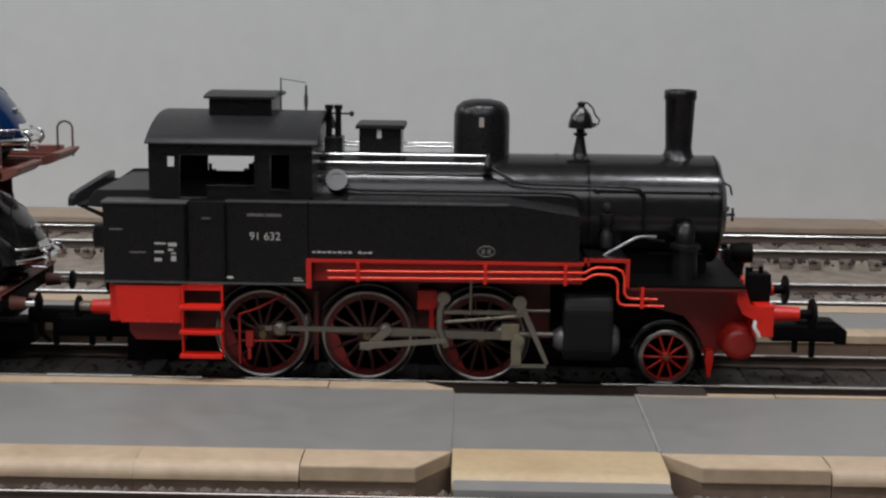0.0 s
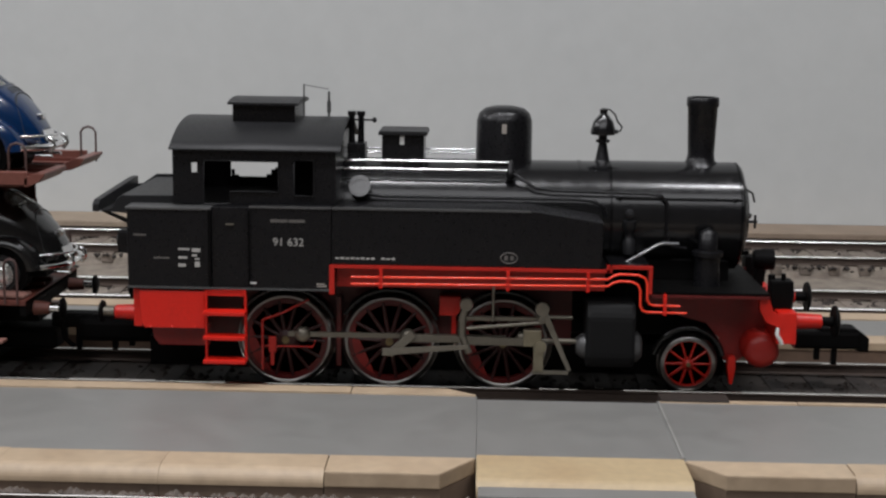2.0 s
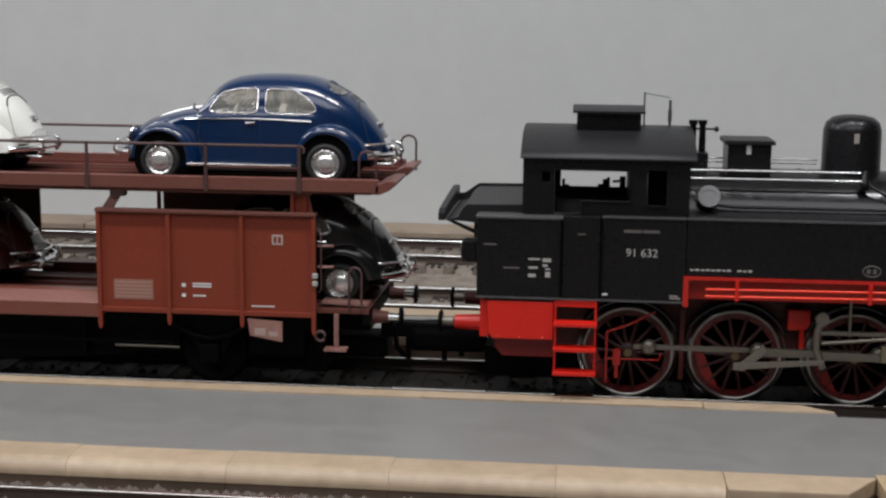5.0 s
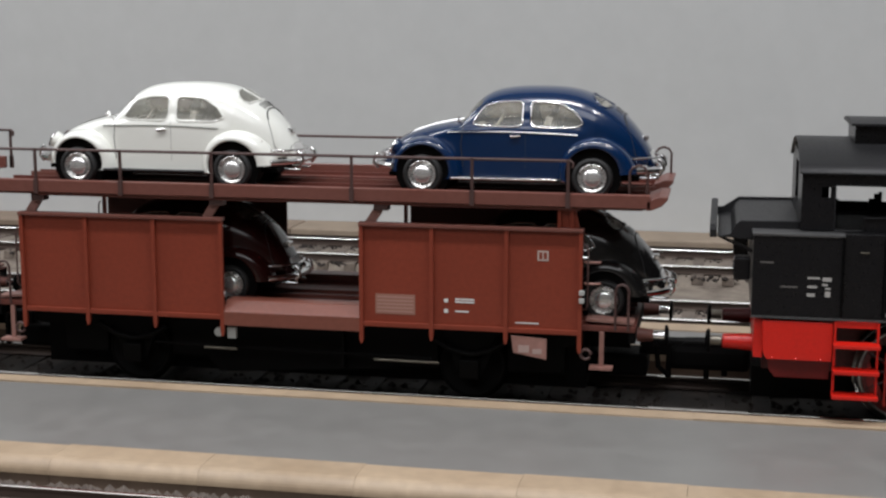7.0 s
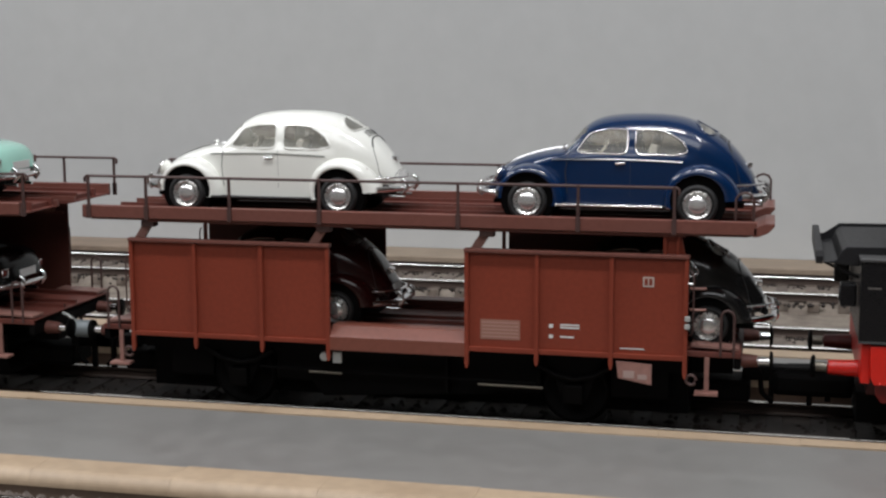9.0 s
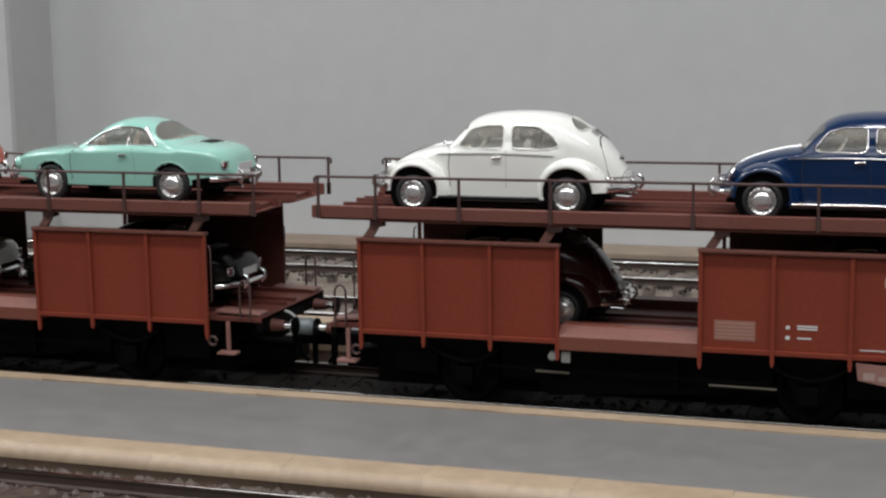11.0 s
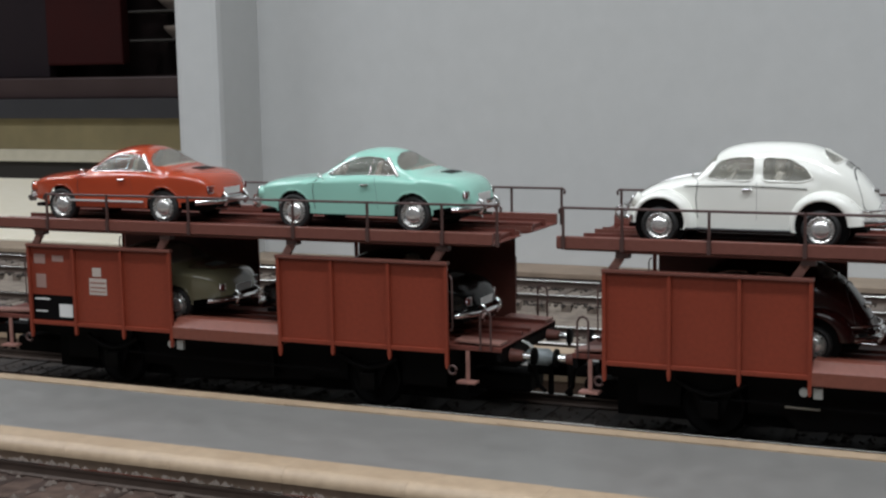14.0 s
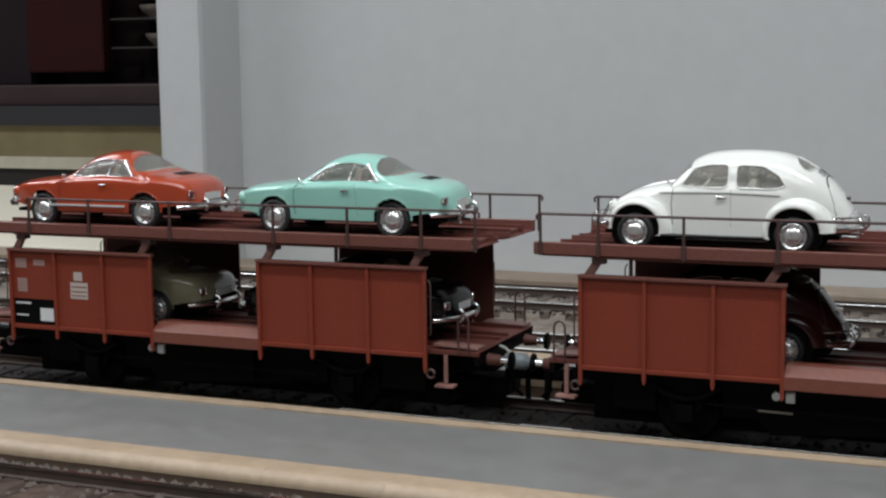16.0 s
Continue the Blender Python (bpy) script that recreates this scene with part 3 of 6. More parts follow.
    part("cab_rear", Shape().box(-0.1466, -0.1454, -0.0398, -0.0120, 0.0832, 0.1084).box(-0.1466, -0.1454, 0.0120, 0.0398, 0.0832, 0.1084).box(-0.1466, -0.1454, -0.0120, 0.0120, 0.0832, 0.0910).box(-0.1466, -0.1454, -0.030, 0.030, 0.1084, 0.1125), K, L)
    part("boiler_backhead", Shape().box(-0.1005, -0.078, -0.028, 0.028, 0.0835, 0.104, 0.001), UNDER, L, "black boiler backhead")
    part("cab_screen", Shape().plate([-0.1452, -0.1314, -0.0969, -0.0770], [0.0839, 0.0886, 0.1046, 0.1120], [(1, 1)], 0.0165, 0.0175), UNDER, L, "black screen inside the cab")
    part("cab_fitting", Shape().box(-0.1308, -0.1294, 0.0150, 0.0164, 0.0839, 0.0921).box(-0.1294, -0.1274, 0.0150, 0.0164, 0.0839, 0.0895), UNDER, L)
    part("cab_fitting", Shape().box(-0.1141, -0.1085, 0.0150, 0.0164, 0.0839, 0.0900).box(-0.1119, -0.1085, 0.0150, 0.0164, 0.0900, 0.0923).box(-0.1100, -0.1085, 0.0150, 0.0164, 0.0923, 0.0932), UNDER, L)
    part("cab_floor", Shape().box(-0.145, -0.077, -0.039, 0.039, 0.0826, 0.0838), UNDER, L)
    part("regulator", Shape().rod((-0.1030, 0.00, 0.086), (-0.1030, 0.00, 0.0955), 0.0014).rod((-0.1030, 0.0, 0.0935), (-0.1075, 0.0, 0.0930), 0.0006), UNDER, L)
    # roof
    n = 16
    yr = [-0.0435 + 0.087 * i / n for i in range(n + 1)]

    def roof_z(y, h=0.0108):
        return 0.1080 + h * (1 - (abs(y) / 0.0435) ** 2.3)
    rings = []
    for x in (-0.1478, -0.1475, -0.0733, -0.0730):
        e = 0.0004 if x in (-0.1478, -0.0730) else 0.0
        rings.append([(x, y, roof_z(y) - e) for y in yr] + [(x, y, roof_z(y) - 0.0010 + e) for y in yr[::-1]])
    part("cab_roof", Shape().ring(rings), LOCO_GREY, L, "dull black curved cab roof")
    v = Shape().box(-0.1243, -0.0962, -0.017, 0.017, 0.1150, 0.1262)
    rv = part("roof_ventilator", v, K, L)
    rings = [[(x, y, 0.1262 + 0.0016 * (1 - (y / 0.020) ** 2)) for y in [-0.020 + 0.005 * i for i in range(9)]] + [(x, y, 0.1252) for y in [0.020 - 0.005 * i for i in range(9)]] for x in (-0.1262, -0.0945)]
    part("ventilator_lid", Shape().ring(rings), LOCO_GREY, rv)
    part("roof_aerial", Shape().rod((-0.0943, 0.0, 0.118), (-0.0943, 0.0, 0.1338), 0.0004, seg=6).rod((-0.0828, 0.0, 0.118), (-0.0828, 0.0, 0.1305), 0.0006, seg=6).rod((-0.0943, 0, 0.1334), (-0.0828, 0, 0.1316), 0.00022, seg=5).rod((-0.0828, 0, 0.121), (-0.0828, 0, 0.126), 0.0009, seg=8), DULL_STEEL, L, "thin wire bell line on the roof")
    # boiler
    bz, br = 0.0763, 0.0242
    part("boiler", Shape().lathe((-0.076, 0, bz), (1, 0, 0), [(0, 0), (0, br), (0.122, br)] + [(0.122, 0)], 72), BOILER, L)
    part("smokebox", Shape().lathe((0.045, 0, bz), (1, 0, 0), [(0, 0), (0, br + 0.0004), (0.0588, br + 0.0004), (0.0595, br + 0.0004), (0.0612, br - 0.0012), (0.0615, br - 0.006), (0.0640, br * 0.62), (0.0652, br * 0.3), (0.0655, 0)], 72), BOILER, L)
    for x in (-0.055, -0.025, 0.008, 0.032, 0.0455, 0.1035):
        part("boiler_band", Shape().lathe((x, 0, bz), (1, 0, 0), [(0, br), (0, br + 0.0004), (0.0012, br + 0.0004), (0.0012, br)], 72), BOILER, L)
    part("smokebox_handle", Shape().rod((0.1095, 0, bz), (0.1125, 0, bz), 0.0012).rod((0.1118, -0.004, bz + 0.001), (0.1118, 0.004, bz - 0.001), 0.0005, seg=6).tube([(0.107, -0.012, bz + 0.014), (0.1105, -0.012, bz + 0.012), (0.1115, -0.012, bz + 0.008)], 0.0005).rod((0.108, -0.018, bz), (0.112, -0.018, bz), 0.0007).rod((0.111, -0.018, bz - 0.003), (0.111, -0.018, bz + 0.003), 0.0006), K, L)
    part("smokebox_saddle", Shape().box(0.073, 0.1000, -0.017, 0.017, 0.044, 0.060, 0.002), K, L)
    part("feed_pump", Shape().lathe((0.0885, -0.030, 0.0475), (0, 0, 1), [(0, 0.0062), (0.0025, 0.0058), (0.0115, 0.0055), (0.0145, 0.0055), (0.0150, 0.0068), (0.0170, 0.0068), (0.0175, 0.0042), (0.0255, 0.0040), (0.0275, 0)], 24), K, L, "black upright pump")
    # chimney, domes, bell, valves
    part("chimney", Shape().lathe((0.0882, 0, 0.0985), (0, 0, 1), [(0, 0.0095), (0.0012, 0.0088), (0.003, 0.0066), (0.006, 0.0060), (0.0275, 0.0068), (0.0282, 0.0074), (0.0318, 0.0073), (0.0322, 0.0068), (0.0322, 0.0056), (0.010, 0.005)], 32), K, L)
    part("steam_dome", Shape().lathe((-0.0021, 0, 0.0955), (0, 0, 1), [(0, 0.0145), (0.0022, 0.0136), (0.005, 0.0129), (0.0230, 0.0127), (0.0265, 0.0116), (0.0287, 0.0090), (0.0297, 0.005), (0.0300, 0)], 40), K, L)
    bars("dome_mark", [(-0.0034, -0.0012, 0.1135, 0.1178)], -0.0128, GREY_PRINT, L, "small white printed mark")
    sb = part("sand_box", Shape().box(-0.0575, -0.0385, -0.012, 0.012, 0.0965, 0.1122, 0.0005), K, L)
    part("sand_box_lid", Shape().prism([(-0.0592, 0.1120), (-0.0368, 0.1120), (-0.0372, 0.1140), (-0.0588, 0.1140)], -0.0135, 0.0135, "xz", 0.0004), LOCO_GREY, sb)
    bars("sand_box_mark", [(-0.0494, -0.0474, 0.1078, 0.1122)], -0.0121, WHITE_PRINT, L, "small white printed mark")
    part("bell_stand", Shape().lathe((0.0432, 0, 0.0995), (0, 0, 1), [(0, 0.0045), (0.0012, 0.0035), (0.002, 0.0032), (0.0095, 0.0018), (0.0098, 0.0032), (0.0110, 0.0032), (0.0112, 0.002), (0.0135, 0.002), (0.0136, 0)], 20), K, L)
    bl = part("bell", Shape().lathe((0.0432, 0, 0.1128), (0, 0, 1), [(0, 0.0056), (0.0010, 0.0058), (0.003, 0.0054), (0.006, 0.0045), (0.0085, 0.0025), (0.0095, 0.0016), (0.0115, 0.0020), (0.0122, 0)], 28), BOILER, L)
    part("bell_pipe", Shape().tube([(0.0425, 0, 0.1246), (0.046, 0, 0.1242), (0.0486, 0, 0.1219), (0.0496, 0, 0.1189), (0.0518, 0, 0.1164), (0.0510, 0, 0.1144), (0.0480, 0, 0.1142)], 0.0004).rod((0.0472, 0, 0.1142), (0.0500, 0, 0.1142), 0.0010), K, bl)
    part("safety_valve", Shape().box(-0.0738, -0.0655, -0.006, 0.006, 0.0990, 0.1075, 0.0005).lathe((-0.0722, 0, 0.107), (0, 0, 1), [(0, 0.0016), (0.0125, 0.0014), (0.0130, 0.0020), (0.0148, 0.0020), (0.0148, 0)], 14).lathe((-0.0680, 0, 0.107), (0, 0, 1), [(0, 0.0016), (0.0125, 0.0014), (0.0130, 0.0020), (0.0148, 0.0020), (0.0148, 0)], 14).rod((-0.0722, 0, 0.1178), (-0.0620, 0, 0.1178), 0.0005, seg=6).lathe((-0.0630, 0, 0.1178), (1, 0, 0), [(0, 0), (0.0004, 0.0010), (0.0012, 0.0014), (0.0020, 0.0010), (0.0024, 0)], 12), K, L)
    # pipes on the boiler
    part("hand_pipe", Shape().rod((-0.0755, -0.014, 0.1006), (0.0000, -0.014, 0.1006), 0.0007), CHROME, L, "bright steel pipe")
    part("hand_pipe", Shape().rod((-0.0755, -0.0200, 0.0976), (0.0000, -0.0200, 0.0976), 0.0006), CHROME, L, "bright steel pipe")
    part("boiler_pipe", Shape().tube([(0.000, -0.0195, 0.0980), (0.005, -0.0215, 0.0945), (0.012, -0.0235, 0.0905), (0.020, -0.0240, 0.0895), (0.062, -0.0245, 0.0888), (0.068, -0.0247, 0.0880), (0.0705, -0.0250, 0.0850), (0.0705, -0.0253, 0.0700), (0.073, -0.0250, 0.0655), (0.080, -0.024, 0.0645)], 0.0007), K, L)
    part("boiler_pipe", Shape().tube([(-0.072, -0.025, 0.0925), (-0.066, -0.0262, 0.0895), (-0.062, -0.0270, 0.0868), (-0.056, -0.0275, 0.0862), (0.030, -0.0275, 0.0862), (0.038, -0.0275, 0.0855), (0.0425, -0.0275, 0.0825), (0.0435, -0.0275, 0.078)], 0.0008), K, L)
    part("hand_rail", Shape().rod((0.048, -0.0235, 0.0868), (0.104, -0.0235, 0.0868), 0.0005, seg=6).rod((0.050, -0.0215, 0.0868), (0.050, -0.0245, 0.0868), 0.0007).rod((0.101, -0.0215, 0.0868), (0.101, -0.0245, 0.0868), 0.0007), K, L)
    part("hand_pipe", Shape().rod((-0.0755, 0.016, 0.1033), (-0.014, 0.016, 0.1033), 0.0004).rod((-0.0755, 0.019, 0.1012), (-0.014, 0.019, 0.1012), 0.0004), CHROME, L, "bright steel pipe")
    part("pipe_valve", Shape().lathe((0.0008, -0.0195, 0.0935), (0, 0, 1), [(0, 0.001), (0.001, 0.0022), (0.004, 0.0022), (0.005, 0.0012), (0.0085, 0.0010), (0.009, 0)], 14), K, L)
    part("tank_filler", Shape().lathe((-0.0662, -0.0250, 0.0898), (0, -1, 0.35), [(0, 0.0048), (0.003, 0.0048), (0.003, 0.0030), (0.0026, 0.0030), (0.0026, 0)], 28), mat("filler_grey", (0.16, 0.16, 0.16), 0.4, 0.5, grain=0.2, scale=600), L, "grey round fitting")
    part("pump", Shape().lathe((0.054, -0.026, 0.062), (0, 0, 1), [(0, 0.0028), (0.006, 0.0028), (0.007, 0.002), (0.010, 0.002), (0.011, 0.003), (0.015, 0.003), (0.0155, 0)], 16).lathe((0.054, -0.0245, 0.080), (0, -1, 0), [(0, 0.002), (0.004, 0.0018), (0.0045, 0)], 12), LOCO_GREY, L)
    part("steam_pipe", Shape().tube([(0.0500, -0.034, 0.0585), (0.0530, -0.034, 0.0600), (0.0635, -0.034, 0.0662), (0.0665, -0.033, 0.0676), (0.0690, -0.032, 0.0679), (0.0755, -0.030, 0.0675)], 0.0007), mat("pipe_steel", (0.3, 0.3, 0.31), 0.35, 0.8, grain=0.2, scale=500), L, "dull steel steam pipe")
    # red running plate edge and stepped pipes
    part("valance", Shape().box(-0.0774, 0.0440, -S - 0.0008, -S + 0.001, 0.0574, 0.0588).box(-0.0774, -0.0752, -S - 0.0008, -S + 0.001, 0.0458, 0.0574).box(0.0440, 0.0622, -S - 0.0008, -S + 0.001, 0.0592, 0.0606).box(0.0606, 0.0622, -S - 0.0008, -S + 0.001, 0.0484, 0.0592).box(0.0425, 0.0448, -S - 0.0008, -S + 0.001, 0.0574, 0.0606), VALANCE_RED, L, "red running plate edge")
    part("valance", Shape().box(-0.0774, 0.0622, S - 0.001, S + 0.0008, 0.0574, 0.0592), VALANCE_RED, L)
    part("running_plate", Shape().box(-0.0764, 0.0440, -S + 0.001, S - 0.001, 0.0572, 0.0584).box(0.0440, 0.0615, -S + 0.001, S - 0.001, 0.0590, 0.0600).box(0.0600, 0.0615, -S + 0.001, S - 0.001, 0.0490, 0.0592), K, L)
    part("front_plate", Shape().box(0.0615, 0.1130, -S + 0.001, S - 0.001, 0.0478, 0.0492), UNDER, L)
    for dz in (0.0, 0.0030):
        e, yp = dz * 0.95, -S - 0.001
        part("sand_pipe", Shape().tube([(-0.068, yp, 0.0536 - dz), (0.0430, yp, 0.0546 - dz), (0.0455, yp, 0.0562 - dz), (0.0480, yp, 0.0570 - dz), (0.0560 - e, yp, 0.0568 - dz), (0.0588 - e, yp, 0.0556 - dz), (0.0600 - e, yp, 0.0532 - dz), (0.0602 - e, yp, 0.0462 - dz), (0.0612 - e, yp, 0.0442 - dz), (0.0632 - e, yp, 0.0436 - dz), (0.0745 + e, yp, 0.0434 - dz)], 0.00052), PIPE_RED, L, "bright red pipe")
    for x in (-0.055, 0.000, 0.0345):
        part("pipe_clip", Shape().box(x - 0.0007, x + 0.0007, -S - 0.002, -S, 0.0490, 0.0575), LOCO_RED, L)
    part("pipe_clip", Shape().box(0.0672, 0.0686, -S - 0.002, -S, 0.0395, 0.0485), LOCO_RED, L)
    # front frame with valance, wheel arch
    part("valance_back", Shape().box(-0.0750, 0.0425, -0.0410, -0.0400, 0.0478, 0.0573), VALANCE_RED, L, "red frame side")
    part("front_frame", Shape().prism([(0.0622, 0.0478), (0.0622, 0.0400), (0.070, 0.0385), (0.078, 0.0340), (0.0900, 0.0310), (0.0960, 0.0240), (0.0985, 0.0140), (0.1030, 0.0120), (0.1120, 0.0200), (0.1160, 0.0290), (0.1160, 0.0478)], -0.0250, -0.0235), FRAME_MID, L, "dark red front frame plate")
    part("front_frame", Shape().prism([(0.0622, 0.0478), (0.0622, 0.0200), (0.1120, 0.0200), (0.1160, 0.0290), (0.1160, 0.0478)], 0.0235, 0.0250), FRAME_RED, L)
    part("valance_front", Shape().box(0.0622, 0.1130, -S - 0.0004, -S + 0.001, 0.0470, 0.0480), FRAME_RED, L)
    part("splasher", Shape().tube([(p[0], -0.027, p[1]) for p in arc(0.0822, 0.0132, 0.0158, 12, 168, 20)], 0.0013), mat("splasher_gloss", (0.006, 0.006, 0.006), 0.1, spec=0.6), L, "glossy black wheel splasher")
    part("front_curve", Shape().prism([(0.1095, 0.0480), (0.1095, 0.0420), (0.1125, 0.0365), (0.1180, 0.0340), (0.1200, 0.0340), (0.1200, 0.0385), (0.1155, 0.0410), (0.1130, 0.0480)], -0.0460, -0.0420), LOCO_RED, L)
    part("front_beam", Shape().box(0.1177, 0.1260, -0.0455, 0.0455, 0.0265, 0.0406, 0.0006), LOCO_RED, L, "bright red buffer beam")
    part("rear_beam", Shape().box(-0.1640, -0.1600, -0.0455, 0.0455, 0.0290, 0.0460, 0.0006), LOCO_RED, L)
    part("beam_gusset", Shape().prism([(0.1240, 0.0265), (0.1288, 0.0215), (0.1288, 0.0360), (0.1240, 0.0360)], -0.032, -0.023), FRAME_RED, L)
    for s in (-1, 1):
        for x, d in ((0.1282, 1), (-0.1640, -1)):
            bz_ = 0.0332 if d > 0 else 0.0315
            # Far rear housing: its shadow is put in as the darker red.
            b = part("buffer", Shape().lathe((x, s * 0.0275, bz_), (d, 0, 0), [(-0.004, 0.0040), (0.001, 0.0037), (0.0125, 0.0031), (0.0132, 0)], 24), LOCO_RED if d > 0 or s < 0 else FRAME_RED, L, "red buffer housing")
            part("buffer_stem", Shape().rod((x + d * 0.0132, s * 0.0275, bz_), (x + d * 0.0185, s * 0.0275, bz_), 0.0022), UNDER if d > 0 else STEEL, b)
            q = 0.0070 if d > 0 else 0.0048
            part("buffer_disc", Shape().lathe((x + d * 0.0180, s * 0.0275, bz_), (d, 0, 0), [(0, q), (0.0010, q + 0.0003), (0.0018, q - 0.001), (0.0022, 0)], 28), UNDER, b)
    for y in (-0.0330, 0.0290):
        fl = part("front_lamp", Shape().box(0.1158, 0.1256, y - 0.0048, y + 0.0048, 0.0405, 0.0530, 0.0008).rod((0.1215, y - 0.0015, 0.0525), (0.1215, y - 0.0015, 0.0560), 0.0010).rod((0.117, y + 0.002, 0.0525), (0.117, y + 0.002, 0.0548), 0.0016), UNDER, L, "black box lamp")
        part("lamp_lens", Shape().lathe((0.1253, y, 0.0468), (1, 0, 0), [(0, 0.0036), (0.0010, 0.0034), (0.0014, 0)], 20), LOCO_GREY, fl)
    part("top_lamp", Shape().lathe((0.1140, 0.0, 0.0560), (1, 0, 0), [(0, 0), (0.0005, 0.004), (0.005, 0.005), (0.010, 0.0048), (0.010, 0)], 20).box(0.1160, 0.1190, -0.003, 0.003, 0.0405, 0.052), UNDER, L)
    part("brake_hose", Shape().tube([(0.1165, -0.043, 0.0360), (0.1180, -0.0450, 0.0345), (0.1175, -0.0455, 0.0310), (0.1190, -0.0455, 0.0285), (0.1200, -0.0450, 0.0265)], 0.0009), WHITE_PRINT, L, "white brake hose")
    for d, x in ((1, 0.1340), (-1, -0.1640)):
        cp = part("coupler", Shape().box(min(x, x + d * 0.031), max(x, x + d * 0.031), -0.0062, 0.0062, 0.0150, 0.0236, 0.0016), UNDER, L, "black claw coupler")
        part("coupler_hook", Shape().prism([(x + d * 0.012, 0.0236), (x + d * 0.012, 0.0255), (x + d * 0.029, 0.0250), (x + d * 0.0352, 0.0205), (x + d * 0.0352, 0.0140), (x + d * 0.031, 0.0140)], -0.0055, 0.0055, "xz", 0.0008), UNDER, cp)
        part("coupler_pin", Shape().box(min(x + d * 0.018, x + d * 0.0205), max(x + d * 0.018, x + d * 0.0205), -0.0055, -0.0035, 0.008, 0.0235).box(min(x + d * 0.010, x + d * 0.0125), max(x + d * 0.010, x + d * 0.0125), -0.0055, -0.0035, 0.010, 0.0235), UNDER, cp)
    # rear red box, steps
    part("rear_valance", Shape().prism([(-0.1607, 0.0458), (-0.1320, 0.0458), (-0.1320, 0.0292), (-0.1585, 0.0292), (-0.1600, 0.0320)], -S, -S + 0.004, "xz", 0.0004), LOCO_RED, L, "bright red side plate")
    # Shade on this recessed plate is also put into a darker red.
    part("rear_frame", Shape().prism([(-0.1580, 0.0291), (-0.1322, 0.0291), (-0.1322, 0.0192), (-0.1545, 0.0192), (-0.1570, 0.0225)], -0.0380, -0.0350), FRAME_MID, L, "red lower plate with shade in its colour")
    part("coupler_head", Shape().box(-0.2000, -0.1640, -0.0075, 0.0075, 0.0120, 0.0235, 0.003), UNDER, L, "black coupler head")
    part("rear_valance", Shape().box(-0.1600, -0.1320, S - 0.004, S, 0.0292, 0.0458), LOCO_RED, L)
    for xr in (-0.1560, -0.1465, -0.1365):
        part("plate_rivet", Shape().lathe((xr, -S, 0.0298), (0, -1, 0), [(0, 0.0006), (0.0004, 0.0004), (0.0005, 0)], 8), LOCO_RED, L)
    st = part("cab_steps", Shape().box(-0.1316, -0.1308, -0.0500, -0.0470, 0.0150, 0.0465).box(-0.1144, -0.1136, -0.0500, -0.0470, 0.0150, 0.0465).box(-0.1316, -0.1136, -0.0485, -0.0470, 0.0440, 0.0465), LOCO_RED, L, "bright red cab steps")
    for z in (0.0372, 0.0263, 0.0158):
        part("step", Shape().box(-0.1318, -0.1134, -0.0550, -0.0470, z - 0.0008, z + 0.0008, 0.0003), LOCO_RED, st)
    part("sand_gear", Shape().box(-0.1092, -0.1083, -0.0360, -0.0345, 0.008, 0.031).tube([(-0.1085, -0.036, 0.031), (-0.100, -0.036, 0.034), (-0.088, -0.036, 0.0405)], 0.0005).box(-0.1060, -0.1025, -0.0370, -0.0345, 0.016, 0.0235, 0.0008).box(-0.1050, -0.1035, -0.0370, -0.0345, 0.0105, 0.016).tube([(-0.108, -0.0362, 0.0190), (-0.086, -0.0362, 0.0190), (-0.085, -0.0362, 0.022)], 0.0004), VALANCE_RED, L, "red sanding and brake gear")
    part("brake_gear", Shape().box(-0.0300, -0.0205, -0.028, -0.020, 0.0325, 0.0415, 0.0006).box(-0.0245, -0.0225, -0.026, -0.022, 0.020, 0.034), LOCO_RED, L, "red brake block bracket")
    part("brake_hanger", Shape().box(-0.0765, -0.0745, -0.026, -0.023, 0.008, 0.040), FRAME_RED, L)
    part("rail_guard", Shape().prism([(0.1000, 0.0165), (0.1030, 0.0165), (0.1033, 0.0115), (0.1021, 0.0040), (0.1009, 0.0040), (0.0997, 0.0115)], -0.030, -0.026), LOCO_RED, L)
    part("air_tank", Shape().lathe((0.1130, -0.0360, 0.0215), (0, 1, 0), [(-0.004, 0), (-0.004, 0.0045), (-0.003, 0.0068), (-0.001, 0.0078), (0.070, 0.0078), (0.072, 0)], 28), mat("tank_red", (0.30, 0.012, 0.008), 0.4, grain=0.2, scale=700), L, "red air tank")
    # cylinders and valve gear
    for s in (-1, 1):
        y0, y1 = (-0.0500, -0.0300) if s < 0 else (0.0300, 0.0500)
        cy = part("cylinder", Shape().prism([(y0 + 0.002, 0.0150), (y1, 0.0150), (y1, 0.0440), (y0 + 0.003, 0.0440), (y0, 0.0380), (y0, 0.0200)], 0.0345, 0.0560, "yz", 0.002), CYLINDER, L, "black cylinder block")
        part("cylinder_cover", Shape().lathe((0.0540, s * 0.040, 0.0230), (1, 0, 0), [(0.0018, 0.0070), (0.0040, 0.0066), (0.0055, 0.0045), (0.006, 0)], 24), DULL_STEEL, cy, "dull steel cylinder cover")
        part("cylinder_cover", Shape().lathe((0.0352, s * 0.040, 0.0230), (-1, 0, 0), [(0, 0.0060), (0.002, 0.0055), (0.0045, 0.0035), (0.0045, 0)], 24), DULL_STEEL, cy, "dull steel cylinder cover")
    part("slide_bar", Shape().box(-0.0195, 0.0150, -0.0410, -0.0385, 0.0336, 0.0352).box(-0.0195, 0.0170, -0.0410, -0.0385, 0.0225, 0.0240), STEEL, L, "steel slide bars")
